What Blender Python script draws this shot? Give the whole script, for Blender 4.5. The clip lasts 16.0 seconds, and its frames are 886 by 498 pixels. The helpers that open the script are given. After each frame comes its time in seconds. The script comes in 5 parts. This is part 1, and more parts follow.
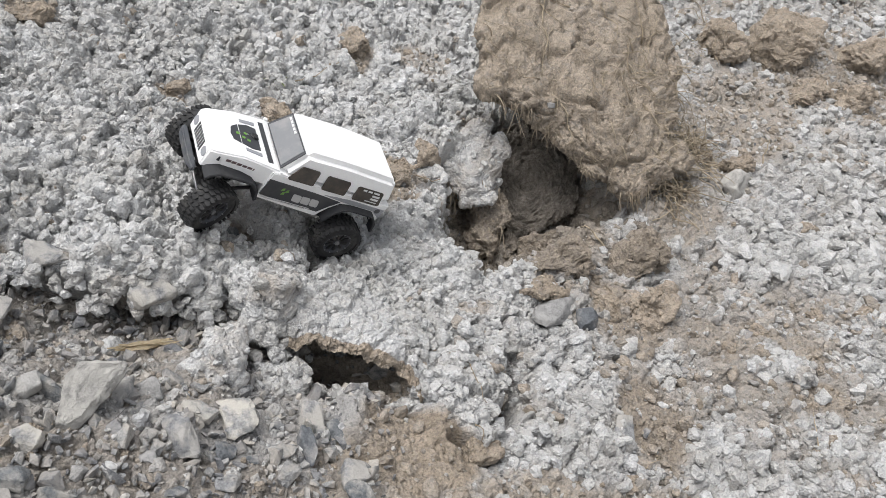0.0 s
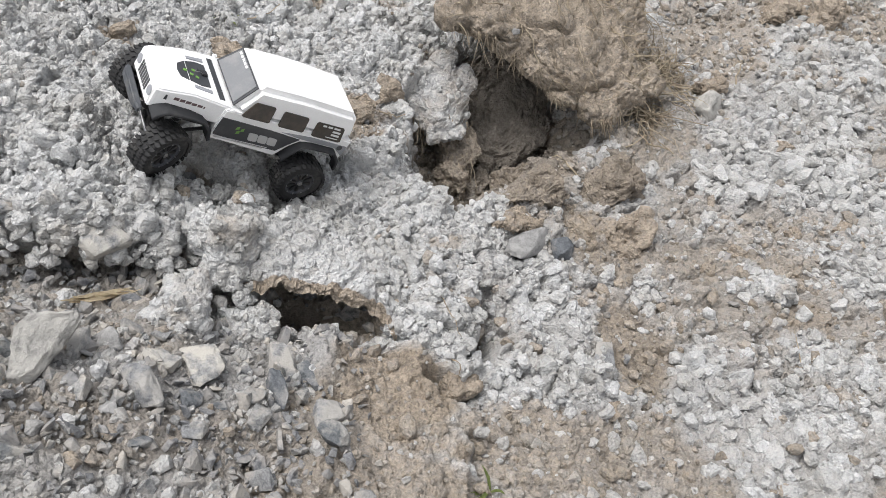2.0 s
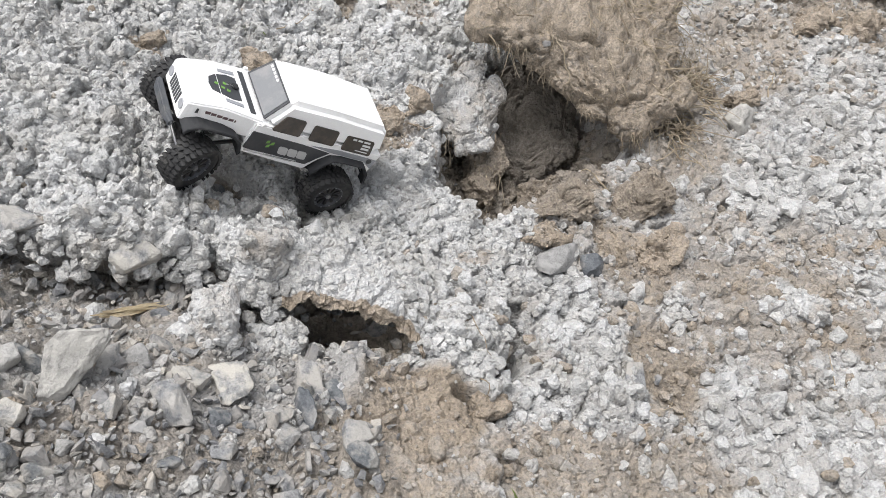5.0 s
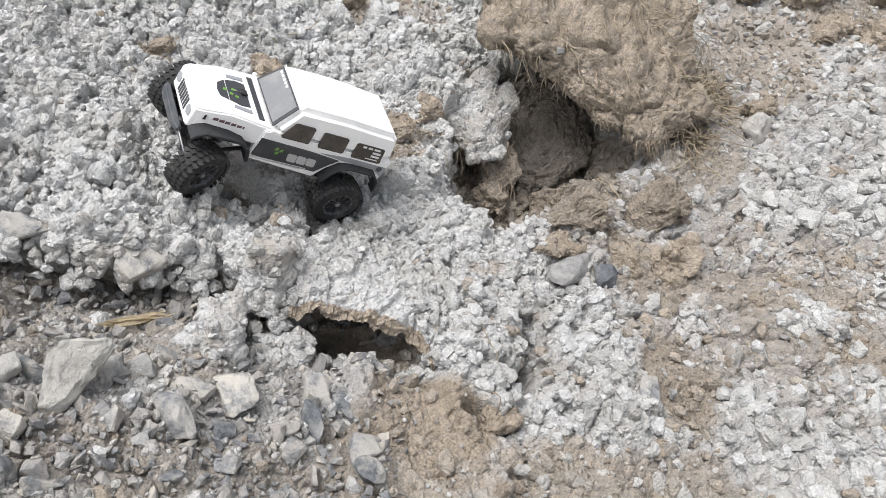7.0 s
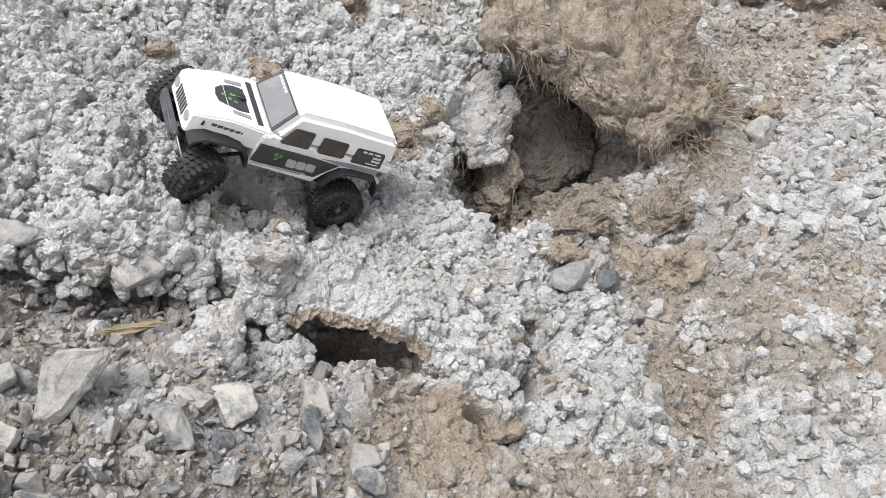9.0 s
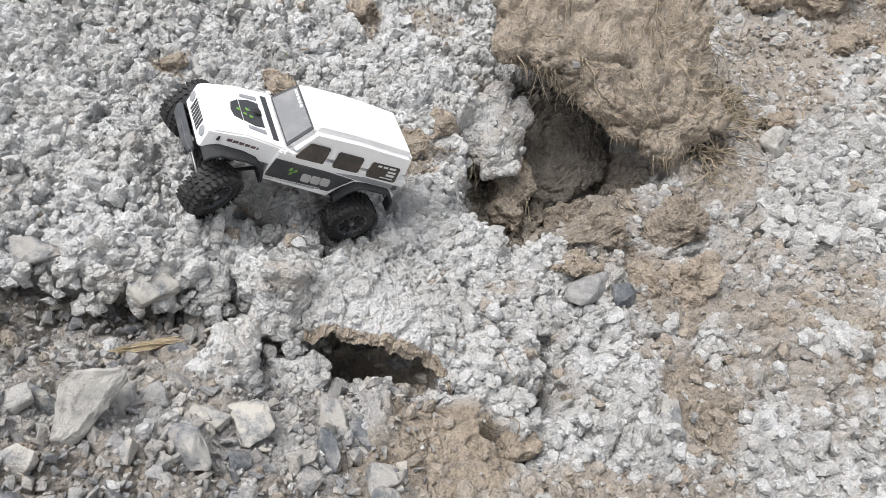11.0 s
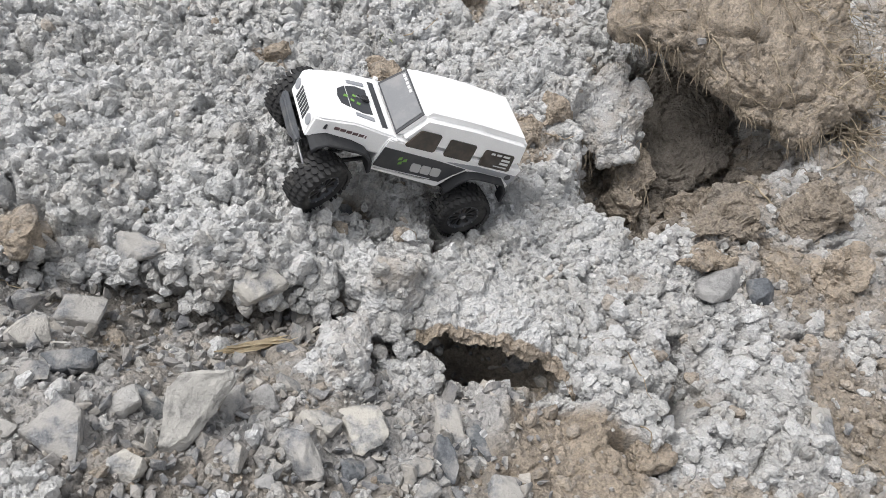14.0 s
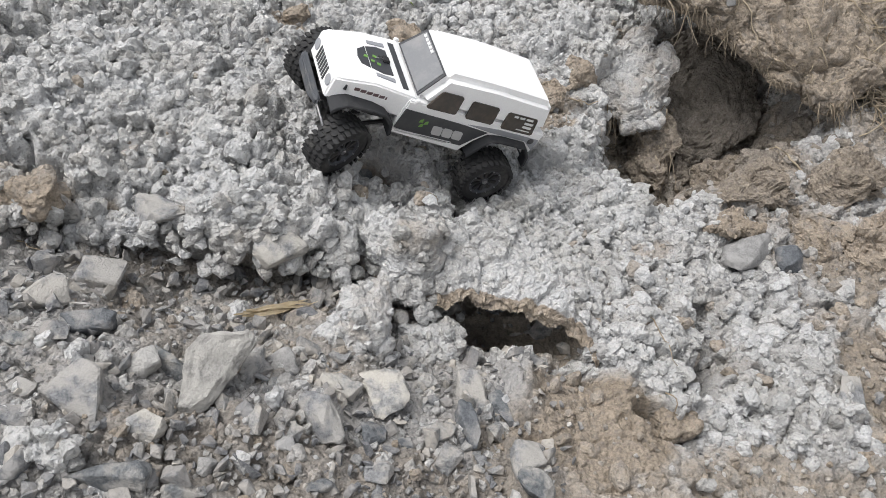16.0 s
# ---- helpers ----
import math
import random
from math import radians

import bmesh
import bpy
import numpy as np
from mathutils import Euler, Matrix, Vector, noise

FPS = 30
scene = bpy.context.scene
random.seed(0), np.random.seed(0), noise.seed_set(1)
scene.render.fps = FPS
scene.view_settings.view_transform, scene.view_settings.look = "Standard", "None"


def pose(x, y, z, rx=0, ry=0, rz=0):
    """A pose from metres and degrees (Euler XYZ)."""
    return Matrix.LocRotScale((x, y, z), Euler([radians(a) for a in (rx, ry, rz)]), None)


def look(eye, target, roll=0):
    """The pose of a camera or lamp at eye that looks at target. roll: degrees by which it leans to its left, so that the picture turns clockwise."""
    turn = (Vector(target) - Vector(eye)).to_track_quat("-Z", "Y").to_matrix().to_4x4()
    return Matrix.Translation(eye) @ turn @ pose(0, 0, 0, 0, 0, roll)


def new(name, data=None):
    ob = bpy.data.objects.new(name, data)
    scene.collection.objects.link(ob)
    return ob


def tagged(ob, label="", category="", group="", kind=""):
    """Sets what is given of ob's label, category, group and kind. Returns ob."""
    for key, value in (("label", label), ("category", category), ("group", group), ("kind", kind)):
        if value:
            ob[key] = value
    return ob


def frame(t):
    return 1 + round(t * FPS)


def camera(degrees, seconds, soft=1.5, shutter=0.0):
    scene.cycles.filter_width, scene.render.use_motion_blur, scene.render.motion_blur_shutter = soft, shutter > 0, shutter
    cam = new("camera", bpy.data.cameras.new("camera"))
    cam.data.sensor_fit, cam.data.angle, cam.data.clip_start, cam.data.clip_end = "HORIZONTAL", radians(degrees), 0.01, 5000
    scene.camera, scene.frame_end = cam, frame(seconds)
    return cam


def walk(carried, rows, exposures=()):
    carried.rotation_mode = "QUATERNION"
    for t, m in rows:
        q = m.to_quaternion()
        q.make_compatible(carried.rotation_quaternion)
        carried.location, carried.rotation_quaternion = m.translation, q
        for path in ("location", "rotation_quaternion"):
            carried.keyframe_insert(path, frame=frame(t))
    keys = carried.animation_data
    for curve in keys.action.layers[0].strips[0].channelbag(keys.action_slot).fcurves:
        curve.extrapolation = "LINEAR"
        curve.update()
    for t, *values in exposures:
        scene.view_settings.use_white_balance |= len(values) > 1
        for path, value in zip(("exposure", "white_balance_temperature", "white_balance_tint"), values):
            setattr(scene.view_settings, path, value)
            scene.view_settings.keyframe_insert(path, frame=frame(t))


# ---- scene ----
import itertools
from mathutils.bvhtree import BVHTree

cam = camera(57.0, 16.0, 0.6)
METRES, EYE, TILT, LEAN, TURN = 0.22, 0.55, -33.0, 0.0, 0.0
ROWS = [
    (0.0, 0.0, 0.0, 0.0, 0.0, 0.0, -0.0),
    (0.5, 0.0468, 0.0495, -0.1084, -0.13, -1.0, 1.04),
    (1.0, 0.0619, 0.0981, -0.1097, -1.32, -2.8, 2.78),
    (1.5, 0.0515, 0.0883, -0.0973, -1.35, -3.14, 3.12),
    (2.0, 0.0525, 0.1085, -0.0927, -1.35, -3.15, 3.13),
    (2.5, 0.0406, 0.1141, -0.0938, -1.34, -3.18, 3.15),
    (3.0, 0.0447, 0.1141, -0.0975, -1.32, -3.19, 3.18),
    (3.5, 0.0326, 0.1277, -0.1018, -1.34, -3.56, 3.18),
    (4.0, 0.0503, 0.1413, -0.0724, -1.32, -3.64, 3.17),
    (4.5, 0.0128, 0.1549, -0.0364, -1.18, -3.6, 3.24),
    (5.0, 0.0046, 0.1496, -0.0302, -0.16, -3.06, 2.41),
    (7.5, 0.0117, 0.2186, -0.0224, 0.71, -2.49, 2.09),
    (8.0, 0.0166, 0.2171, -0.0097, 0.75, -2.49, 2.12),
    (8.5, 0.022, 0.2309, -0.0028, 0.79, -2.48, 2.14),
    (9.0, 0.0108, 0.2432, -0.0027, 0.79, -2.5, 2.14),
    (11.5, -0.0574, 0.2808, 0.0542, 1.2, -2.14, 2.16),
    (12.0, -0.0812, 0.314, 0.0333, 2.18, -1.99, 2.4),
    (12.5, -0.086, 0.3299, 0.0152, 2.58, -1.96, 2.41),
    (13.0, -0.1614, 0.3822, 0.0746, 3.54, -1.92, 2.57),
    (13.5, -0.1791, 0.4442, 0.0242, 5.83, -2.15, 2.66),
    (14.0, -0.1357, 0.469, 0.0298, 7.4, -2.28, 2.84),
    (14.5, -0.1371, 0.5019, 0.008, 8.35, -2.52, 2.82),
    (15.0, -0.135, 0.4878, 0.0077, 8.62, -2.78, 2.81),
    (15.5, -0.1401, 0.4979, -0.0036, 8.71, -3.36, 2.8),
    (16.0, -0.152, 0.5091, -0.0165, 8.75, -3.78, 2.79),
]
walk(cam, [(t, pose(0, 0, EYE, TILT, LEAN, TURN) @ pose(METRES * x, METRES * y, METRES * z, 90 + pitch, roll, yaw)) for t, x, y, z, yaw, pitch, roll in ROWS], [(0.0, 0.80), (3.5, 0.95), (9.0, 1.03), (12.5, 0.93), (16.0, 0.79)])

# ---- light: a bright overcast sky with a weak, wide sun behind the cloud ----
SUN_UP, SUN_TURN = 74.0, 235.0
world = bpy.data.worlds.new("world")
scene.world = world
world.use_nodes = True
wn, wl = world.node_tree.nodes, world.node_tree.links
sky = wn.new("ShaderNodeTexSky")
sky.sky_type, sky.sun_disc = "NISHITA", False
sky.sun_elevation, sky.sun_rotation = radians(SUN_UP), radians(SUN_TURN)
sky.dust_density, sky.air_density = 4.0, 1.0
cloud = wn.new("ShaderNodeHueSaturation")
cloud.inputs["Saturation"].default_value = 0.28
wl.new(sky.outputs[0], cloud.inputs["Color"])
wl.new(cloud.outputs[0], wn["Background"].inputs[0])
wn["Background"].inputs[1].default_value = 0.10
sun = new("sun", bpy.data.lights.new("sun", "SUN"))
sun.data.energy, sun.data.angle, sun.data.color = 1.5, radians(45), (1.0, 0.985, 0.965)
sun.matrix_world = look((0, 0, 0), (-math.sin(radians(SUN_TURN)) * math.cos(radians(SUN_UP)), -math.cos(radians(SUN_TURN)) * math.cos(radians(SUN_UP)), -math.sin(radians(SUN_UP))))


# ---- materials ----
def material(name, build, rough=0.9, metal=0.0, spec=0.3):
    """A principled material; build(nodes, links, shader) wires its colour and relief."""
    m = bpy.data.materials.new(name)
    m.use_nodes = True
    n, l = m.node_tree.nodes, m.node_tree.links
    s = n["Principled BSDF"]
    s.inputs["Roughness"].default_value, s.inputs["Metallic"].default_value = rough, metal
    s.inputs["Specular IOR Level"].default_value = spec
    build(n, l, s)
    return m


def grain(n, l, scale, detail=5.0, rough=0.6, coord="Position"):
    t = n.new("ShaderNodeNewGeometry" if coord == "Position" else "ShaderNodeTexCoord")
    x = n.new("ShaderNodeTexNoise")
    x.inputs["Scale"].default_value, x.inputs["Detail"].default_value, x.inputs["Roughness"].default_value = scale, detail, rough
    l.new(t.outputs[coord], x.inputs["Vector"])
    return x.outputs["Fac"]


def ramp(n, l, fac, stops):
    r = n.new("ShaderNodeValToRGB")
    e = r.color_ramp.elements
    while len(e) < len(stops):
        e.new(0.5)
    for k, (p, c) in zip(e, stops):
        k.position, k.color = p, (*c, 1)
    l.new(fac, r.inputs[0])
    return r.outputs[0]


def mix(n, l, fac, a, b, mode="MIX"):
    x = n.new("ShaderNodeMix")
    x.data_type, x.blend_type = "RGBA", mode
    for v, i in ((fac, 0), (a, 6), (b, 7)):
        if isinstance(v, (int, float)):
            x.inputs[i].default_value = v
        elif isinstance(v, tuple):
            x.inputs[i].default_value = (*v, 1)
        else:
            l.new(v, x.inputs[i])
    return x.outputs[2]


def calc(n, l, op, a, b=0.0):
    x = n.new("ShaderNodeMath")
    x.operation = op
    for v, i in ((a, 0), (b, 1)):
        if isinstance(v, (int, float)):
            x.inputs[i].default_value = v
        else:
            l.new(v, x.inputs[i])
    return x.outputs[0]


def relief(n, l, s, heights, strength=0.6):
    """Bump from (height, metres) pairs."""
    last = None
    for hgt, dist in heights:
        b = n.new("ShaderNodeBump")
        b.inputs["Strength"].default_value, b.inputs["Distance"].default_value = strength, dist
        l.new(hgt, b.inputs["Height"])
        if last:
            l.new(last, b.inputs["Normal"])
        last = b.outputs[0]
    l.new(last, s.inputs["Normal"])


GREY_LO, GREY_HI = (0.50, 0.503, 0.507), (0.65, 0.653, 0.656)
CLAY_LO, CLAY_HI = (0.258, 0.216, 0.173), (0.430, 0.367, 0.297)


def soil_look(n, l, s, spread=None):
    """Grey crumbly marl where 'clay' is 0, dry brown loam where it is 1, dark grit where 'grit' is 1. 'grit' also
    paints shade into the hollow, the hole and the cracks.
    """
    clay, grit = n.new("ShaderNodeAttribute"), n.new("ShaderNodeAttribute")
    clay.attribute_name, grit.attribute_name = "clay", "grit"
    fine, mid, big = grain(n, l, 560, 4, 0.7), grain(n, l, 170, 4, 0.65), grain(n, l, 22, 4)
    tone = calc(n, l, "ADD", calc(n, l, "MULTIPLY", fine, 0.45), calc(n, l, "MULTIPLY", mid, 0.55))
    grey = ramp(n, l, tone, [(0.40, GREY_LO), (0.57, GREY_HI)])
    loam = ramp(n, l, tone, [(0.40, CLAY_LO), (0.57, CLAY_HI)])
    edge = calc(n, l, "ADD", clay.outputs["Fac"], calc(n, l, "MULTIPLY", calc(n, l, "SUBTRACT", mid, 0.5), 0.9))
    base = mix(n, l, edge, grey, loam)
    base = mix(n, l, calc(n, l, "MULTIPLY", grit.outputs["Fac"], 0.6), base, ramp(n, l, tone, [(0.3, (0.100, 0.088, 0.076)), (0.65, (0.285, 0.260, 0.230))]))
    stain = ramp(n, l, big, [(0.35, (0.86, 0.85, 0.83)), (0.6, (1.0, 1.0, 1.0))])
    base = mix(n, l, 1.0, base, stain, "MULTIPLY")
    if spread:
        geo = n.new("ShaderNodeNewGeometry") if spread == "island" else n.new("ShaderNodeObjectInfo")
        r = geo.outputs["Random Per Island" if spread == "island" else "Random"]
        base = mix(n, l, 1.0, base, ramp(n, l, r, [(0.0, (0.78, 0.77, 0.75)), (0.35, (0.96, 0.96, 0.95)), (1.0, (1.08, 1.08, 1.085))]), "MULTIPLY")
    l.new(base, s.inputs["Base Color"])
    cells = n.new("ShaderNodeTexVoronoi")
    cells.inputs["Scale"].default_value = 400
    l.new(n.new("ShaderNodeNewGeometry").outputs["Position"], cells.inputs["Vector"])
    grains = calc(n, l, "SUBTRACT", 1.0, cells.outputs["Distance"])
    relief(n, l, s, [(mid, 0.0022), (grains, 0.0014), (fine, 0.0018)], 1.0)


M_SOIL = material("soil", lambda n, l, s: soil_look(n, l, s), 0.95, 0, 0.15)
M_CRUMB = material("crumb", lambda n, l, s: soil_look(n, l, s, "island"), 0.95, 0, 0.15)
M_CRUMB_ONE = material("single_crumb", lambda n, l, s: soil_look(n, l, s, "object"), 0.95, 0, 0.15)


# ---- the form of the bank: a tilted plane (u across, v up the slope) with relief along its normal ----
ORIGIN = np.array((-0.028, 0.631, 0.114))
UP = np.array((0.36, -0.27, 0.893)) / np.linalg.norm((0.36, -0.27, 0.893))
ACROSS = np.array((1.0, 0, 0)) - UP * UP[0]
ACROSS = ACROSS / np.linalg.norm(ACROSS)
ALONG = np.cross(UP, ACROSS)


def jumble(i, j, k):
    """A fixed pseudo-random number from 0 to 1 for whole numbers."""
    i, j, k = (np.asarray(t).astype(np.int64).astype(np.uint32) for t in (i, j, k))
    with np.errstate(over="ignore"):
        a = i * np.uint32(374761393) + j * np.uint32(668265263) + k * np.uint32(2147483629)
        a = (a ^ (a >> np.uint32(13))) * np.uint32(1274126177)
        a = (a ^ (a >> np.uint32(16))) * np.uint32(2246822519)
        a = a ^ (a >> np.uint32(15))
    return (a & np.uint32(0xFFFFFF)) / float(0xFFFFFF)


def rumple(x, y, z=0.0):
    """Smooth noise from -1 to 1."""
    x, y, z = np.broadcast_arrays(np.asarray(x, float), np.asarray(y, float), np.asarray(z, float))
    i, j, k = np.floor(x), np.floor(y), np.floor(z)
    a, b, c = x - i, y - j, z - k
    a, b, c = (t * t * (3 - 2 * t) for t in (a, b, c))
    tot = 0
    for p in (0, 1):
        for q in (0, 1):
            for r in (0, 1):
                tot = tot + (a if p else 1 - a) * (b if q else 1 - b) * (c if r else 1 - c) * jumble(i + p, j + q, k + r)
    return tot * 2 - 1


def ridges(x, y, z=0.0, octaves=4, gain=0.5):
    tot, amp = 0, 1.0
    for o in range(octaves):
        tot = tot + amp * rumple(x * 2 ** o + 7.3 * o, y * 2 ** o - 3.1 * o, np.asarray(z) * 2 ** o + 1.7 * o)
        amp *= gain
    return tot


def pebbled(x, y, z=None, seed=0):
    """Cells: a dome (1 at the middle), a gap (1 on the rim) and a random number for each cell."""
    flat = z is None
    z = np.zeros(np.shape(x)) if flat else z
    i, j, k = np.floor(x), np.floor(y), np.floor(z)
    one, two, mark = np.full(np.shape(x), 9.0), np.full(np.shape(x), 9.0), np.zeros(np.shape(x))
    for p in (-1, 0, 1):
        for q in (-1, 0, 1):
            for r in ((0,) if flat else (-1, 0, 1)):
                a, b, c = i + p, j + q, k + r
                d = (a + jumble(a, b, c * 7 + seed) - x) ** 2 + (b + jumble(a, b, c * 7 + seed + 50) - y) ** 2
                if not flat:
                    d = d + (c + jumble(a, b, c * 7 + seed + 90) - z) ** 2
                new_one = d < one
                two = np.where(new_one, one, np.minimum(two, d))
                mark = np.where(new_one, jumble(a, b, c * 7 + seed + 130), mark)
                one = np.where(new_one, d, one)
    return np.sqrt(np.clip(1 - one * 1.25, 0, 1)), np.clip(1 - (np.sqrt(two) - np.sqrt(one)) / 0.20, 0, 1), mark


def smooth(a, b, x):
    t = np.clip((x - a) / (b - a), 0, 1)
    return t * t * (3 - 2 * t)


def mound(u, v, cu, cv, ru, rv):
    return np.exp(-((u - cu) / ru) ** 2 - ((v - cv) / rv) ** 2)


def far_from(u, v, line):
    """Distance to an open line of points."""
    best = np.full(np.shape(u), 9.0)
    for (a, b), (c, d) in zip(line, line[1:]):
        t = np.clip(((u - a) * (c - a) + (v - b) * (d - b)) / ((c - a) ** 2 + (d - b) ** 2), 0, 1)
        best = np.minimum(best, np.hypot(u - a - t * (c - a), v - b - t * (d - b)))
    return best


def within(u, v, ring):
    """Distance to a closed outline, below 0 inside."""
    odd = np.zeros(np.shape(u), bool)
    for (a, b), (c, d) in zip(ring, ring[1:] + ring[:1]):
        odd ^= ((b > v) != (d > v)) & (u < (c - a) * (v - b) / ((d - b) or 1e-9) + a)
    d = far_from(u, v, ring + ring[:1])
    return np.where(odd, -d, d)


LEDGE_U = (-0.6, -0.39, -0.355, -0.318, -0.276, -0.225, -0.18, -0.16, -0.13, -0.09, -0.05, -0.01, 0.004, 0.03)
LEDGE_V = (-0.11, -0.10, -0.10, -0.088, -0.095, -0.09, -0.07, -0.09, -0.095, -0.086, -0.081, -0.092, -0.102, -0.125)
CREVICES = [
    ([(-0.207, 0.116), (-0.169, 0.102), (-0.142, 0.095), (-0.115, 0.083), (-0.073, 0.099)], 0.009, 0.042),
    ([(-0.186, 0.042), (-0.165, 0.028), (-0.149, 0.016)], 0.011, 0.040),
    ([(-0.103, -0.028), (-0.092, 0.0), (-0.085, 0.025)], 0.006, 0.030),
    ([(0.104, -0.058), (0.106, -0.085), (0.103, -0.12)], 0.0095, 0.055),
    ([(0.050, -0.165), (0.072, -0.185), (0.084, -0.165)], 0.010, 0.028),
    ([(-0.077, 0.145), (-0.05, 0.12), (-0.024, 0.097)], 0.010, 0.016),
    ([(-0.165, -0.07), (-0.15, -0.10)], 0.008, 0.026),
    ([(0.02, 0.15), (0.06, 0.10), (0.09, 0.05)], 0.016, 0.022),
    ([(-0.39, -0.07), (-0.33, -0.085), (-0.30, -0.09)], 0.008, 0.022),
]
CAVE = [(0.055, 0.105), (0.09, 0.07), (0.125, 0.075), (0.20, 0.14), (0.26, 0.18), (0.25, 0.28), (0.16, 0.34), (0.10, 0.30), (0.045, 0.2)]
HOLE = [(-0.094, -0.070), (-0.05, -0.056), (-0.008, -0.070), (0.008, -0.098), (-0.002, -0.109), (-0.031, -0.117), (-0.055, -0.125), (-0.082, -0.118)]
BLOCK = [(-0.059, -0.141), (-0.03, -0.129), (0.0, -0.122), (0.03, -0.137), (0.058, -0.15), (0.069, -0.165), (0.074, -0.198), (0.066, -0.256), (0.06, -0.33), (-0.05, -0.33), (-0.055, -0.19)]
# loam patches: u, v, half-width, half-height, strength
LOAM_LEFT = [(-0.253, 0.164, 0.015, 0.011, 0.9), (-0.155, 0.18, 0.016, 0.028, 0.9), (-0.075, 0.349, 0.02, 0.04, 0.9), (-0.022, 0.15, 0.049, 0.028, 0.9),
             (-0.232, -0.115, 0.12, 0.022, 0.6), (-0.238, -0.164, 0.09, 0.03, 0.45), (-0.171, -0.245, 0.14, 0.03, 0.6), (-0.391, 0.191, 0.027, 0.025, 0.9),
             (-0.375, -0.09, 0.022, 0.02, 0.7), (0.011, 0.367, 0.035, 0.03, 0.6), (-0.03, -0.10, 0.045, 0.02, 0.9)]
LOAM_RIGHT = [(0.007, -0.19, 0.06, 0.05, 1.1), (-0.053, -0.219, 0.033, 0.027, 0.7), (-0.01, -0.285, 0.10, 0.055, 0.85), (0.247, -0.114, 0.041, 0.05, 0.95), (0.139, -0.225, 0.085, 0.045, 0.8),
              (0.263, -0.215, 0.152, 0.045, 0.7), (0.421, -0.064, 0.044, 0.036, 0.9), (0.356, 0.006, 0.13, 0.03, 0.75), (0.242, 0.021, 0.056, 0.04, 0.9),
              (0.451, 0.057, 0.06, 0.03, 0.5), (0.166, 0.2, 0.1, 0.12, 1.2), (0.479, 0.419, 0.08, 0.11, 0.75), (0.683, 0.532, 0.16, 0.1, 0.8),
              (0.348, 0.2, 0.055, 0.055, 0.75), (0.07, -0.011, 0.024, 0.012, 0.6), (0.343, -0.05, 0.023, 0.02, 0.6), (0.205, -0.05, 0.02, 0.014, 0.5)]


def patches(u, v):
    """Loam patches alone."""
    w = ridges(u / 0.03, v / 0.03, 3.0, 3) * 0.012
    tot = np.zeros(np.shape(u))
    for cu, cv, ru, rv, k in LOAM_LEFT + LOAM_RIGHT:
        d = np.hypot((u + w - cu) / ru, (v - w - cv) / rv)
        tot = np.maximum(tot, k * smooth(1.25, 0.75, d))
    return np.clip(tot, 0, 1)


WHITE = [(0.397, -0.023, 0.032), (0.43, -0.113, 0.036), (0.306, -0.172, 0.05), (0.168, -0.147, 0.032), (0.35, -0.21, 0.07), (0.17, -0.085, 0.035), (0.42, 0.15, 0.05), (0.52, 0.14, 0.06), (0.56, 0.25, 0.06), (0.27, 0.155, 0.03)]


def white_at(u, v):
    """Drifts of pale crumbs on the loam side."""
    w = ridges(u / 0.03, v / 0.03, 83.0, 3) * 0.012
    k = np.zeros(np.shape(u))
    for a, b, r in WHITE:
        k = np.maximum(k, smooth(1.15, 0.8, np.hypot(u + w - a, v - w - b) / r))
    return k


def clay_at(u, v, patch=None):
    """How brown the soil is: the patches, and loam dust strewn over the marl."""
    drift = 0.52 * smooth(0.04, 0.24, u) * smooth(-0.5, 0.4, ridges(u / 0.06, v / 0.06, 11.0, 3)) + 0.12 * smooth(0.2, 0.6, ridges(u / 0.025, v / 0.025, 13.0, 2))
    pale = white_at(u, v)
    return np.clip(np.maximum(patches(u, v) if patch is None else patch, drift) * (1 - 0.8 * pale), 0, 1)


def below_ledge(u, v):
    d = v - np.interp(u, LEDGE_U, LEDGE_V) - 0.004 * rumple(u / 0.018, 0.5)
    return smooth(0.004, -0.003, d) * smooth(0.03, 0.0, u) * smooth(-0.85, -0.55, u), d


def grit_at(u, v):
    b, d = below_ledge(u, v)
    return b * smooth(0.06, -0.02, within(u, v, [(-0.6, -0.08), (-0.05, -0.08), (-0.05, -0.2), (-0.06, -0.40), (-0.6, -0.40)]))


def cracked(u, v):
    """1 in the open cracks, the hole and the corner of the hollow, where dark soil colour paints in shade."""
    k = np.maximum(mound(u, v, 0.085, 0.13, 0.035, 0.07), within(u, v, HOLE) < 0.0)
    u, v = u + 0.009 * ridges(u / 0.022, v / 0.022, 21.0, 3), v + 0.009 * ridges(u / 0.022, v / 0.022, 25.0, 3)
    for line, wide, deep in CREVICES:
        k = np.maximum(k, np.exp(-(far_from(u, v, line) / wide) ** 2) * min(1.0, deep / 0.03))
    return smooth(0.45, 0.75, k)


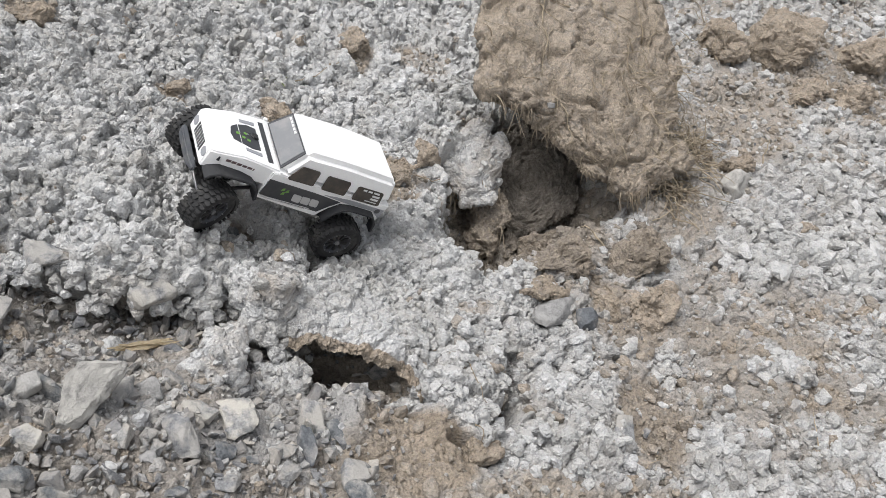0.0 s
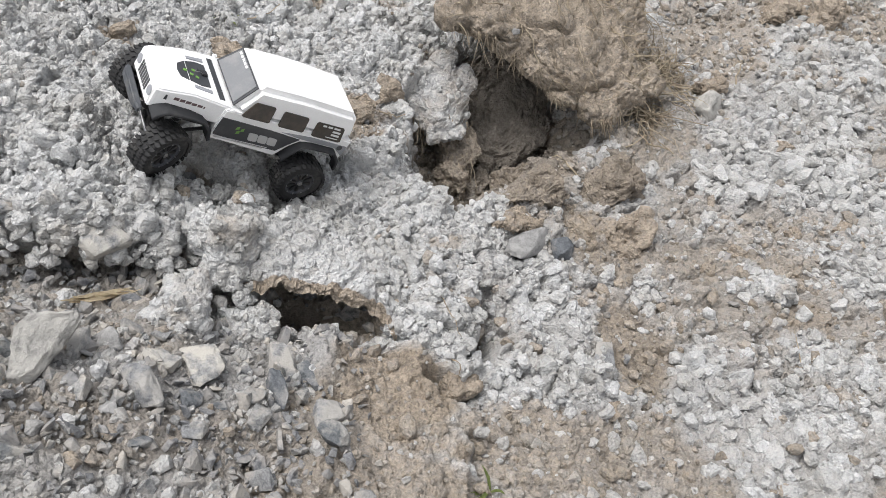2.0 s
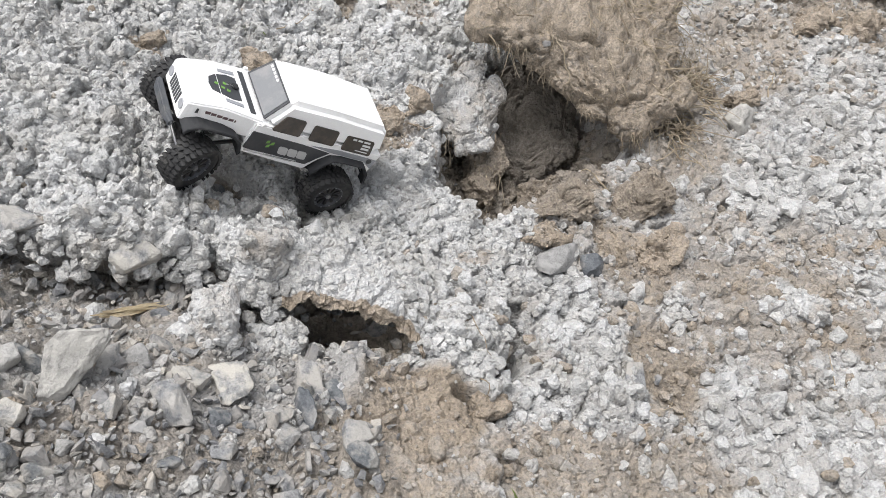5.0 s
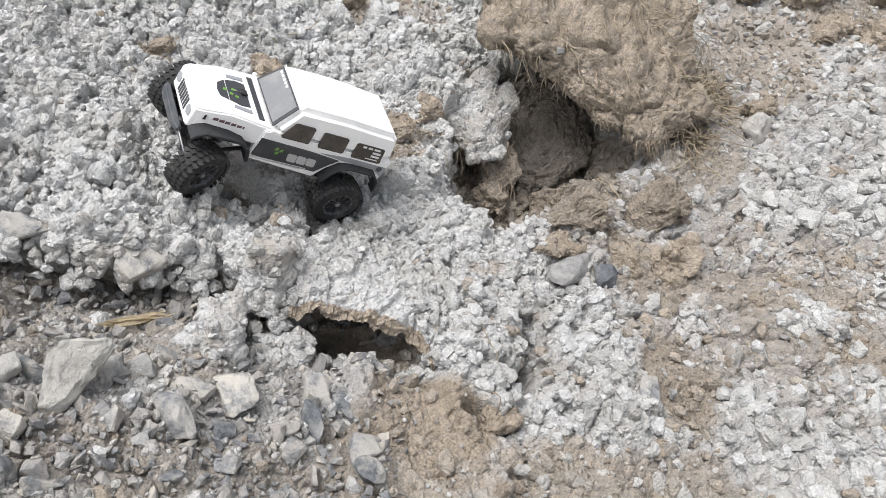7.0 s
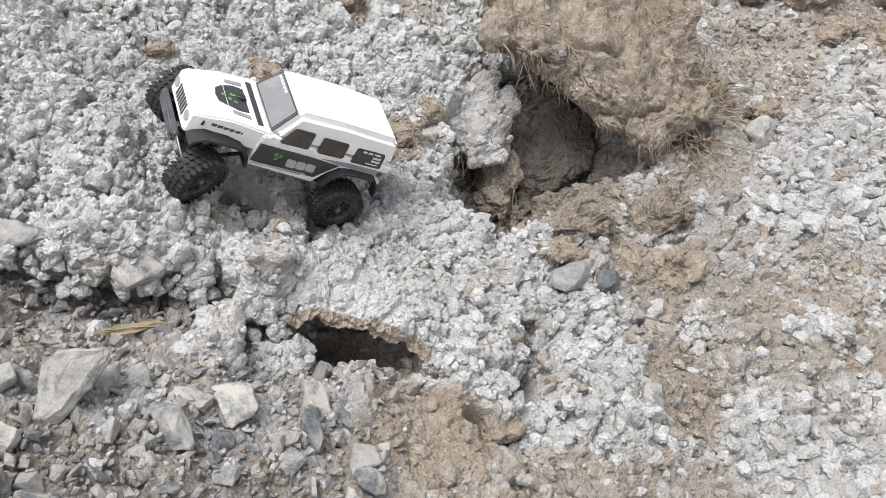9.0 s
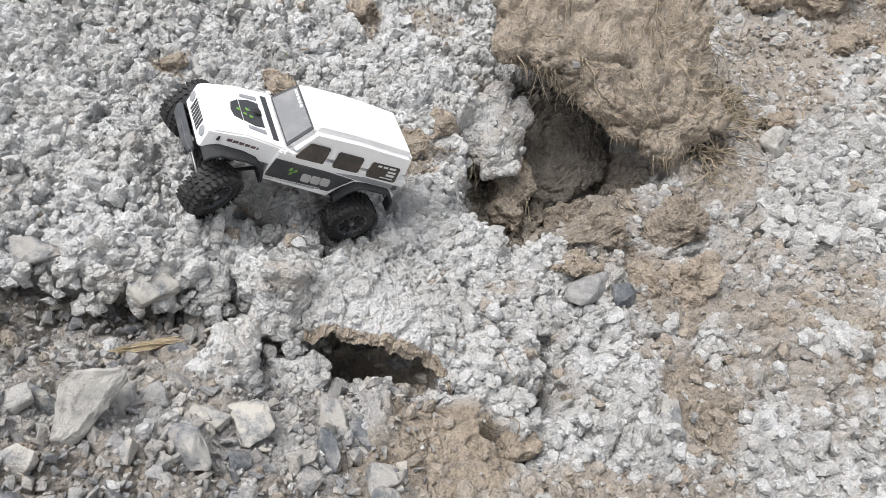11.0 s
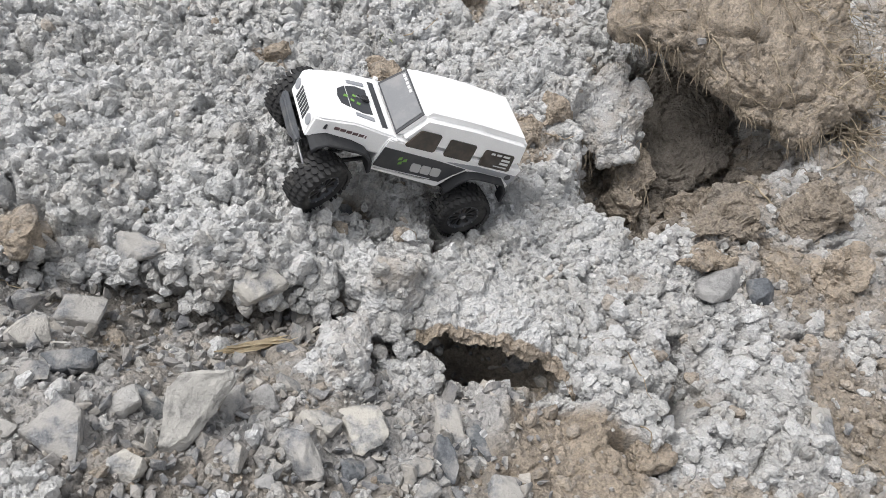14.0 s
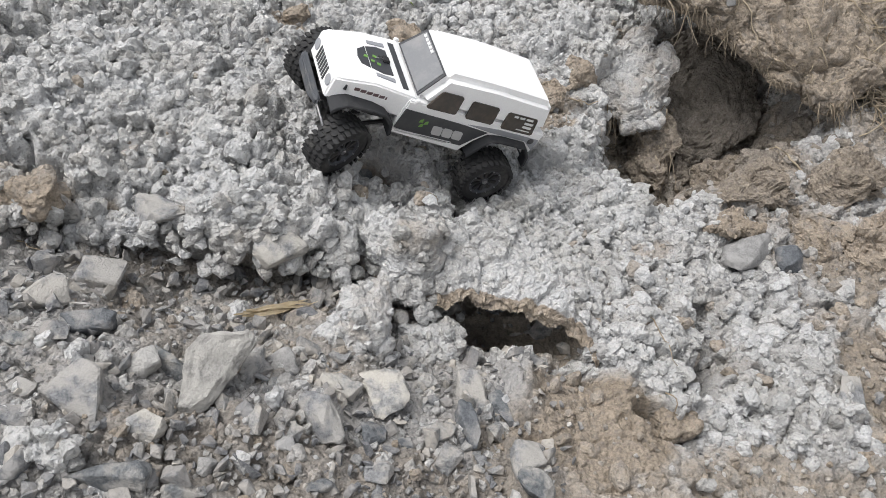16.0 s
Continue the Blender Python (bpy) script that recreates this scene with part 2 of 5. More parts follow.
def form(u, v, holed=True):
    """Height of the bank without its crumbs."""
    a, b = np.clip(u, -0.5, 0.62), np.clip(v, -0.32, 0.5)
    h = -0.0219 - 0.0285 * a - 0.0801 * b + 0.2572 * a * a + 0.0276 * a * b + 0.1427 * b * b + 0.0897 * a ** 3 - 0.0516 * a * a * b - 0.0917 * a * b * b - 0.1015 * b ** 3
    h = h + 0.016 * mound(u, v, -0.25, 0.01, 0.09, 0.07) + 0.008 * mound(u, v, -0.12, -0.045, 0.05, 0.03) + 0.014 * mound(u, v, 0.0, -0.075, 0.06, 0.04)
    h = h - 0.014 * mound(u, v, -0.075, 0.10, 0.05, 0.035) - 0.016 * mound(u, v, -0.08, 0.035, 0.035, 0.035) + 0.018 * mound(u, v, 0.0, 0.27, 0.07, 0.08) - 0.012 * mound(u, v, -0.25, 0.19, 0.06, 0.04)
    h = h + 0.010 * mound(u, v, -0.26, -0.24, 0.09, 0.05) + 0.010 * mound(u, v, 0.2, -0.13, 0.08, 0.05) + 0.012 * mound(u, v, 0.45, 0.22, 0.12, 0.09) - 0.012 * mound(u, v, 0.29, 0.14, 0.07, 0.03)
    h = h - 0.005 * mound(u, v, -0.075, 0.030, 0.034, 0.034) - 0.002 * mound(u, v, -0.194, -0.006, 0.034, 0.034) + 0.010 * mound(u, v, 0.066, -0.105, 0.034, 0.05)
    low, d = below_ledge(u, v)
    h = h - low * np.exp(-(np.minimum(d, 0) / 0.06) ** 2) * 0.041
    wu, wv = u + 0.009 * ridges(u / 0.022, v / 0.022, 21.0, 3), v + 0.009 * ridges(u / 0.022, v / 0.022, 25.0, 3)
    if holed:
        h = h - (0.012 + 0.040 * smooth(-0.122, -0.090, v)) * smooth(0.004, -0.010, within(u, v, HOLE))
    h = h - 0.080 * smooth(0.014, -0.022, within(wu, wv, CAVE))
    h = h + 0.014 * smooth(0.005, -0.005, within(wu, wv, BLOCK))
    for line, wide, deep in CREVICES:
        h = h - 1.1 * deep * np.exp(-(far_from(wu, wv, line) / (1.2 * wide)) ** 2)
    return h + 0.006 * ridges(u / 0.05, v / 0.05, 0.0, 3)


def crusted(x, y, z=None, seed=0, big=1.0):
    """Clumped round knobs of dry marl, in metres."""
    zz = 0.0 if z is None else z
    sway = 0.0016 * ridges(x / 0.007, y / 0.007, zz / 0.007 + 4.0, 2)
    x, y = x + sway, y - 0.0016 * ridges(x / 0.007, y / 0.007, zz / 0.007 + 9.0, 2)
    tot = 0.0035 * ridges(x / 0.03, y / 0.03, zz / 0.03 + 17.0 + seed, 2)
    for size, dome, step, gap, k in ((0.026, 0.0062 * big, 0.0056 * big, 0.0056 * big, 1), (0.0115, 0.0040, 0.0034, 0.0018, 2), (0.0062, 0.0026, 0.0016, 0.0008, 3)):
        d, g, r = pebbled(x / size, y / size, None if z is None else z / size, seed + k * 11)
        tot = tot + dome * (0.55 + 0.6 * r) * d + step * (r - 0.5) * (1 - g) - gap * g * (r > 0.4)
    return tot + 0.0008 * rumple(x / 0.0026, y / 0.0026, zz / 0.0026)


def broken(x, y, z=0.0, seed=0):
    """Relief of dry, cracked loam, in metres."""
    a = 0.0036 * ridges(x / 0.022, y / 0.022, z / 0.022 + seed, 5, 0.58)
    b = -0.0045 * np.clip(1 - np.abs(ridges(x / 0.030 + seed, y / 0.030, z / 0.030, 3)) / 0.10, 0, 1)
    d, g, r = pebbled(x / 0.0075, y / 0.0075, z / 0.0075 if np.ndim(z) else None, 19)
    return a + b + 0.0016 * (r - 0.5) * (1 - g) + 0.0010 * d - 0.0014 * g * (r > 0.5) + 0.0010 * rumple(x / 0.0026, y / 0.0026, z / 0.0026)


def skin(u, v, patch=None, grit=None, base=None):
    """Height with lumps and fine relief."""
    patch, grit, base = (patches(u, v), grit_at(u, v), form(u, v)) if patch is None else (patch, grit, base)
    soft = np.clip(np.maximum(patch, grit * 0.8) + 0.25 * ridges(u / 0.012, v / 0.012, 7.0, 2), 0, 1)
    wu, wv = u + 0.008 * ridges(u / 0.03, v / 0.03, 31.0, 3), v + 0.008 * ridges(u / 0.03, v / 0.03, 35.0, 3)
    dome, gap, mark = pebbled(wu / 0.05, wv / 0.042, None, 70)
    slabs = 0.007 * dome + 0.006 * (mark - 0.5) * (1 - gap) - 0.008 * np.clip(gap * 1.6 - 0.6, 0, 1) * (mark > 0.3)
    slabs = slabs - 0.013 * smooth(0.60, 0.85, ridges(u / 0.017, v / 0.017, 41.0, 2))
    near = smooth(1.5, 0.75, np.maximum(np.abs(u), np.abs(v)))
    return base + near * ((1 - soft) * (crusted(u, v) + slabs - 0.009) + soft * broken(u, v))


def place(u, v, h):
    u, v, h = (np.asarray(t, float) for t in (u, v, h))
    p = ORIGIN + u[..., None] * ACROSS + v[..., None] * ALONG + h[..., None] * UP
    far = np.minimum(1, 1.6 / np.maximum(np.hypot(u, v), 1e-6))
    p[..., 2] = ORIGIN[2] + (p[..., 2] - ORIGIN[2]) * far
    return p


# ---- end of form ----
def part(name, bm, mat, parent=None, label=""):
    """Links a bmesh as one mesh object under a thing or a part."""
    me = bpy.data.meshes.new(name)
    bm.to_mesh(me)
    bm.free()
    me.materials.append(mat)
    ob = new(name, me)
    ob.parent = parent
    if label:
        tagged(ob, label)
    return ob


def mesh_of(name, verts, tris, mat, attributes=(), soft=True):
    me = bpy.data.meshes.new(name)
    n = tris.shape[1]
    me.vertices.add(len(verts))
    me.vertices.foreach_set("co", np.ascontiguousarray(verts, np.float32).ravel())
    me.loops.add(tris.size)
    me.loops.foreach_set("vertex_index", np.ascontiguousarray(tris, np.int32).ravel())
    me.polygons.add(len(tris))
    me.polygons.foreach_set("loop_start", np.arange(0, tris.size, n, dtype=np.int32))
    me.update(calc_edges=True)
    me.polygons.foreach_set("use_smooth", np.full(len(tris), soft))
    for key, values in attributes:
        me.attributes.new(key, "FLOAT", "POINT").data.foreach_set("value", np.ascontiguousarray(values, np.float32))
    me.materials.append(mat)
    me.validate()
    return me


# ---- the ground ----
def spread_steps(lo, hi, step, reach):
    core = list(np.arange(lo, hi, step))
    out, s = [], step
    while (out[-1] if out else 0) < reach:
        s *= 1.04 if s < 0.004 else 1.2 if (out[-1] if out else 0) > 0.45 else 1.0
        out.append((out[-1] if out else 0) + s)
    return np.array([lo - o for o in reversed(out)] + core + [core[-1] + o for o in out])


us = spread_steps(-0.46, 0.44, 0.0013, 60.0)
vs = spread_steps(-0.29, 0.30, 0.0013, 60.0)
gu, gv = np.meshgrid(us, vs)
gu, gv = gu.ravel(), gv.ravel()
nu = len(us)
cell = (np.arange(len(vs) - 1)[:, None] * nu + np.arange(nu - 1)[None, :]).ravel()
quads = np.stack([cell, cell + 1, cell + nu + 1, cell + nu], 1)
gpatch, ggrit, gform, gcrack = patches(gu, gv), grit_at(gu, gv), form(gu, gv), cracked(gu, gv)
gclay = clay_at(gu, gv, gpatch)
gh = skin(gu, gv, gpatch, ggrit, gform)
bulge = (gh - gform) * (1 - gpatch) * (1 - ggrit)
past = below_ledge(gu, gv)[1]
lip = -0.026 * smooth(-0.05, -0.010, past) * smooth(0.0, -0.006, past) * smooth(-0.10, -0.125, gu) * smooth(-0.85, -0.55, gu)
# grit darkens the right side, and paints shade into hollow, hole and cracks
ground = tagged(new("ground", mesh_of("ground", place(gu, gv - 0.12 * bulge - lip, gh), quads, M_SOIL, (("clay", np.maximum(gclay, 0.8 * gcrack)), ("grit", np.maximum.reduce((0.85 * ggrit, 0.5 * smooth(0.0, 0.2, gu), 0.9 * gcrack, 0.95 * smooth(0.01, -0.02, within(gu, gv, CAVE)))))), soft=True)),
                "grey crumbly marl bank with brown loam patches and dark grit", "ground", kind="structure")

# ---- loose crumbs of marl and loam on the bank ----
rng = np.random.default_rng(4)


def ball(times):
    bm = bmesh.new()
    bmesh.ops.create_icosphere(bm, subdivisions=times, radius=1.0)
    v = np.array([x.co for x in bm.verts])
    f = np.array([[x.index for x in p.verts] for p in bm.faces])
    bm.free()
    return v, f


def nuggets(times, kinds, seed, rough=0.20, sides=10):
    """Broken, blunt-cornered crumbs."""
    g = np.random.default_rng(seed)
    v, f = ball(times)
    out = []
    for k in range(kinds):
        n = g.normal(size=(sides, 3))
        n /= np.linalg.norm(n, axis=1)[:, None]
        d = np.maximum(v @ n.T, 0) / g.uniform(0.62, 1.0, sides)
        r = 1 / np.maximum((d ** 12).sum(1) ** (1 / 12), 0.72)
        o = seed * 31 + k * 5.7
        r = r * (1 + rough * ridges(v[:, 0] * 2.1 + o, v[:, 1] * 2.1, v[:, 2] * 2.1, 3, 0.65))
        out.append(v * r[:, None])
    return out, f


def clusters(times, kinds, seed, knobs=9, rough=0.10):
    """Clumps of several crumbs stuck together."""
    g = np.random.default_rng(seed)
    v, f = ball(times)
    out = []
    for k in range(kinds):
        r = np.full(len(v), 0.45)
        for _ in range(knobs):
            c = g.normal(size=3)
            c *= g.uniform(0.35, 0.66) / np.linalg.norm(c)
            p, along = g.uniform(0.26, 0.46), v @ c
            q = p * p - c @ c + along ** 2
            r = np.maximum(r, np.where(q > 0, along + np.sqrt(np.maximum(q, 0)), 0))
        o = seed * 17 + k * 3.3
        r = r * (1 + rough * ridges(v[:, 0] * 3.1 + o, v[:, 1] * 3.1, v[:, 2] * 3.1, 3, 0.65))
        out.append(v * r[:, None])
    return out, f


def turns(n):
    """Random rotation matrices."""
    q = rng.normal(size=(n, 4))
    q /= np.linalg.norm(q, axis=1)[:, None]
    w, x, y, z = q.T
    return np.stack([1 - 2 * (y * y + z * z), 2 * (x * y - z * w), 2 * (x * z + y * w), 2 * (x * y + z * w), 1 - 2 * (x * x + z * z), 2 * (y * z - x * w),
                     2 * (x * z - y * w), 2 * (y * z + x * w), 1 - 2 * (x * x + y * y)], 1).reshape(n, 3, 3)


VIEWED = [(-0.36, -0.32), (0.24, -0.28), (0.48, -0.22), (0.62, 0.05), (0.98, 0.95), (0.42, 0.78), (0.05, 0.60), (-0.23, 0.40), (-0.52, 0.20), (-0.49, 0.0)]


def sown(step, chance):
    """Points on a jittered grid over the bank, kept by chance(u, v)."""
    u, v = np.meshgrid(np.arange(-0.55, 1.0, step), np.arange(-0.34, 0.98, step))
    u, v = u.ravel(), v.ravel()
    u, v = u + rng.uniform(-0.5, 0.5, len(u)) * step, v + rng.uniform(-0.5, 0.5, len(v)) * step
    keep = (within(u, v, VIEWED) < 0) & (rng.random(len(u)) < chance(u, v))
    return u[keep], v[keep]


def crumbs(u, v, r, shapes, faces, sink=0.25):
    """Vertices, faces and soil values of lumps of radius r at (u, v)."""
    n = len(u)
    rot, kind = turns(n), rng.integers(len(shapes), size=n)
    size = r[:, None] * rng.uniform(0.7, 1.25, (n, 3))
    mid = place(u, v, skin(u, v) * 0.85 + form(u, v) * 0.15 + r * (1 - 2 * sink))
    base = np.array(shapes)[kind] * size[:, None, :]
    verts = np.einsum("nij,nkj->nki", rot, base) + mid[:, None, :]
    m = verts.shape[1]
    tris = faces[None] + (np.arange(n) * m)[:, None, None]
    c = clay_at(u, v)
    c = np.maximum(patches(u, v), 0.6 * c) * (1 - 0.85 * white_at(u, v))
    brown = np.clip(np.where(rng.random(n) < c * 0.9, 0.55 + 0.4 * rng.random(n), 0.10 * rng.random(n) + 0.2 * c), 0, 1)
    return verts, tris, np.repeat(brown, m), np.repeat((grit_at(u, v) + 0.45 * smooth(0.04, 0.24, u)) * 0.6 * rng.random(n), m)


def stuff(name, sets, mat, label, category):
    off, vv, ff, cc, gg = 0, [], [], [], []
    for verts, tris, c, g in sets:
        vv.append(verts.reshape(-1, 3))
        ff.append(tris.reshape(-1, 3) + off)
        cc.append(c)
        gg.append(g)
        off += len(vv[-1])
    me = mesh_of(name, np.concatenate(vv), np.concatenate(ff), mat, (("clay", np.concatenate(cc)), ("grit", np.concatenate(gg))), soft=False)
    return tagged(new(name, me), label, category, kind="stuff")


def crust_chance(full, loam, grit):
    return lambda u, v: (full * (1 - patches(u, v)) + loam * patches(u, v)) * (1 - grit_at(u, v)) + grit * grit_at(u, v) - 0.9 * cracked(u, v) - 0.7 * (within(u, v, CAVE) < -0.01) - 0.35 * (within(u, v, BLOCK) < 0)


fine_shapes, fine_faces = nuggets(2, 30, 1)
plain_shapes, plain_faces = nuggets(1, 24, 2, 0.12, 8)
clump_shapes, clump_faces = clusters(3, 26, 3)


def bare(u, v):
    """Crumbs lie in drifts on the loam side, with bare dirt between."""
    return 1 - 0.75 * (1 - white_at(u, v)) * smooth(0.10, 0.25, u) * smooth(0.15, -0.25, ridges(u / 0.055, v / 0.055, 61.0, 3))


u, v = sown(0.021, lambda a, b: bare(a, b) * crust_chance(0.75, 0.05, 0.12)(a, b) * (b < 0.36))
sets = [crumbs(u, v, rng.uniform(0.0065, 0.0125, len(u)), clump_shapes, clump_faces, 0.66)]
u, v = sown(0.0092, lambda a, b: bare(a, b) * crust_chance(0.80, 0.12, 0.22)(a, b))
near = (v < 0.30) & (u < 0.46)
r = rng.uniform(0.0025, 0.0058, len(u))
r[rng.random(len(u)) < 0.08] *= 1.4
r = r * (1 + 0.25 * smooth(0.1, 0.2, u) + 0.35 * white_at(u, v))
sets += [crumbs(u[near], v[near], r[near], fine_shapes, fine_faces, 0.54), crumbs(u[~near], v[~near], r[~near] * 1.15, plain_shapes, plain_faces, 0.42)]
u, v = sown(0.0062, lambda a, b: crust_chance(0.55, 0.55, 0.50)(a, b) * (0.55 + 0.45 * bare(a, b)))
r = rng.uniform(0.0011, 0.0030, len(u))
r[u > 0.4] *= 1.35
sets.append(crumbs(u, v, r, plain_shapes, plain_faces, 0.3))
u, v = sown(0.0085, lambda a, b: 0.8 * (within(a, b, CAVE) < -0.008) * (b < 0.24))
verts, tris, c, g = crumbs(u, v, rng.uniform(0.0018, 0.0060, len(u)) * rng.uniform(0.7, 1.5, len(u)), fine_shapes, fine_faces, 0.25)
# crumbs in the hollow have its shade put into their tone
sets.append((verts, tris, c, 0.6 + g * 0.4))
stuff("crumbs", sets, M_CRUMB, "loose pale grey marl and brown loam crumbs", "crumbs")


# ---- single crumbs on the stretch that the camera passes nearest ----
def crumb_kind(shape, faces, clay):
    k = np.full(len(shape), clay)
    return mesh_of("crumb", shape, faces, M_CRUMB_ONE, (("clay", k), ("grit", k * 0 + 0.05)), soft=False)


nub_shapes, nub_faces = nuggets(2, 10, 5, 0.2)
crumb_meshes = [[crumb_kind(s, nub_faces, c) for s in nub_shapes] for c in (0.05, 0.85)]
u, v = sown(0.018, lambda u, v: (v < -0.02) * 0.62 * (1 - 0.7 * clay_at(u, v)) * (1 - 0.8 * grit_at(u, v)))
for i, (a, b) in enumerate(list(zip(u, v))[:290]):
    brown = rng.random() < clay_at(a, b)
    ob = new("crumb", crumb_meshes[int(brown)][rng.integers(10)])
    r = rng.uniform(0.0040, 0.0075)
    p = place(a, b, skin(a, b) + 0.3 * r)
    ob.matrix_world = Matrix.LocRotScale(Vector(p), Euler(rng.uniform(0, 6.28, 3)), Vector(r * rng.uniform(0.75, 1.25, 3)))
    ob.parent = ground

# ---- lumps that hang over the ledge, and grit on the shelf below it ----
def ledge_row(n, r0, r1, out, drop, shapes, faces):
    u = rng.uniform(-0.47, -0.10, n)
    v = np.interp(u, LEDGE_U, LEDGE_V)
    top = form(u, v + 0.014)
    r = rng.uniform(r0, r1, n)
    verts, tris, c, g = crumbs(u, v, r, shapes, faces)
    t = rng.random(n)
    mid = place(u, v + 0.008 - out * t, top + 0.003 - drop * t ** 2)
    return verts - verts.mean(1)[:, None] + mid[:, None], tris, c * 0.3, g


ledge_sets = [ledge_row(70, 0.007, 0.013, 0.020, 0.012, clump_shapes, clump_faces), ledge_row(200, 0.003, 0.0065, 0.026, 0.020, fine_shapes, fine_faces)]
stuff("ledge_crumbs", ledge_sets, M_CRUMB, "pale grey marl lumps hanging over the ledge", "crumbs")


def stone_look(lo, hi, dust, dusty, spread):
    def build(n, l, s):
        fine, mid, big = grain(n, l, 700, 2, 0.6), grain(n, l, 160, 4, 0.65), grain(n, l, 55, 5, 0.6)
        base = ramp(n, l, calc(n, l, "ADD", calc(n, l, "MULTIPLY", fine, 0.4), calc(n, l, "MULTIPLY", mid, 0.6)), [(0.38, lo), (0.6, hi)])
        base = mix(n, l, ramp(n, l, big, [(0.5 - dusty, (0.0, 0.0, 0.0)), (0.62 - dusty, (0.9, 0.9, 0.9))]), base, mix(n, l, fine, tuple(x * 0.8 for x in dust), dust))
        geo = n.new("ShaderNodeNewGeometry") if spread == "island" else n.new("ShaderNodeObjectInfo")
        r = geo.outputs["Random Per Island" if spread == "island" else "Random"]
        base = mix(n, l, 1.0, base, ramp(n, l, r, [(0.0, (0.74, 0.75, 0.78)), (0.5, (0.97, 0.97, 0.97)), (1.0, (1.25, 1.23, 1.18))]), "MULTIPLY")
        l.new(base, s.inputs["Base Color"])
        relief(n, l, s, [(mid, 0.003), (fine, 0.0008)], 0.7)
    return build


M_GREY = material("grey_stone", stone_look((0.125, 0.13, 0.138), (0.26, 0.264, 0.272), (0.40, 0.385, 0.362), 0.10, "object"), 0.85, 0, 0.25)
M_DARK = material("dark_shale", stone_look((0.07, 0.078, 0.087), (0.155, 0.163, 0.172), (0.33, 0.32, 0.305), 0.02, "object"), 0.65, 0, 0.4)
M_PALE = material("pale_stone", stone_look((0.22, 0.217, 0.21), (0.37, 0.362, 0.348), (0.44, 0.43, 0.41), 0.06, "object"), 0.85, 0, 0.25)
M_GRIT = material("grit", stone_look((0.125, 0.13, 0.137), (0.28, 0.28, 0.28), (0.375, 0.355, 0.33), 0.07, "island"), 0.85, 0, 0.25)


def chip(seed, a=1.0, b=0.8, c=0.6, points=15, worn=0.07):
    """A split, angular stone of half-sizes a, b, c."""
    g = np.random.default_rng(seed)
    p = g.normal(size=(points, 3))
    p /= np.linalg.norm(p, axis=1)[:, None]
    p = np.sign(p) * np.abs(p) ** 0.62
    p = p / np.abs(p).max(0) * (a, b, c)
    bm = bmesh.new()
    for x in p:
        bm.verts.new(x)
    hull = bmesh.ops.convex_hull(bm, input=bm.verts[:])
    bmesh.ops.delete(bm, geom=[x for x in hull["geom_interior"] if isinstance(x, bmesh.types.BMVert)], context="VERTS")
    bmesh.ops.dissolve_limit(bm, angle_limit=radians(14), verts=bm.verts[:], edges=bm.edges[:])
    bmesh.ops.bevel(bm, geom=bm.edges[:], offset=worn * min(a, b, c), segments=1, affect="EDGES")
    bmesh.ops.triangulate(bm, faces=bm.faces[:])
    return bm


def weathered(bm, size, seed, cuts=2):
    """Breaks up the flat faces of a stone with uneven, flaked relief."""
    bmesh.ops.triangulate(bm, faces=bm.faces[:])
    bmesh.ops.subdivide_edges(bm, edges=[e for e in bm.edges if e.calc_length() > size * 0.22], cuts=cuts, use_grid_fill=True)
    bmesh.ops.triangulate(bm, faces=bm.faces[:])
    bm.normal_update()
    p, n = np.array([x.co for x in bm.verts]), np.array([x.normal for x in bm.verts])
    q = p / size + seed * 1.7
    step = rumple(q[:, 0] * 1.4, q[:, 1] * 1.4, q[:, 2] * 1.4)
    bump = size * (0.09 * ridges(q[:, 0] * 1.3, q[:, 1] * 1.3, q[:, 2] * 1.3, 4, 0.65) - 0.10 * smooth(0.0, 0.12, step) + 0.05)
    for x, a, d in zip(bm.verts, n, bump):
        x.co += Vector(a) * d
    for x in bm.faces:
        x.smooth = True
    for e in bm.edges:
        e.smooth = len(e.link_faces) == 2 and e.calc_face_angle() < 0.55
    return bm


def taken(bm):
    v = np.array([x.co for x in bm.verts])
    bm.verts.index_update()
    f = np.array([[x.index for x in p.verts] for p in bm.faces])
    bm.free()
    return v, f


chips = [taken(chip(300 + k, 1, g_, h_, 12, 0.05)) for k, (g_, h_) in enumerate(zip(np.linspace(0.6, 0.95, 16), np.linspace(0.7, 0.3, 16)))]


def scatter_chips(name, u, v, r, mat, label, sink=0.2):
    rot, off, vv, ff = turns(len(u)), 0, [], []
    under = below_ledge(u, v)[1]
    mid = place(u, v, form(u, v - 0.015 * smooth(-0.05, -0.02, under) * smooth(0.004, -0.004, under) * (u < -0.1)) + 0.001 + r * (0.5 - sink))
    for i in range(len(u)):
        cv, cf = chips[i % len(chips)]
        vv.append((rot[i] @ (cv * r[i]).T).T + mid[i])
        ff.append(cf + off)
        off += len(cv)
    me = mesh_of(name, np.concatenate(vv), np.concatenate(ff), mat, soft=False)
    return tagged(new(name, me), label, "gravel", kind="stuff")


u, v = sown(0.0064, lambda u, v: 0.85 * np.maximum(grit_at(u, v), 0.9 * (within(u, v, HOLE) < 0.004)) + 0.05 * clay_at(u, v) * (within(u, v, BLOCK) > 0))
scatter_chips("gravel", u, v, rng.uniform(0.0012, 0.0046, len(u)) * rng.uniform(0.6, 1.3, len(u)), M_GRIT, "small angular grey shale gravel in brown dirt")
u, v = sown(0.017, lambda u, v: 0.45 * np.maximum(grit_at(u, v), 0.8 * (within(u, v, HOLE) < 0.0)) + 0.03 * clay_at(u, v))
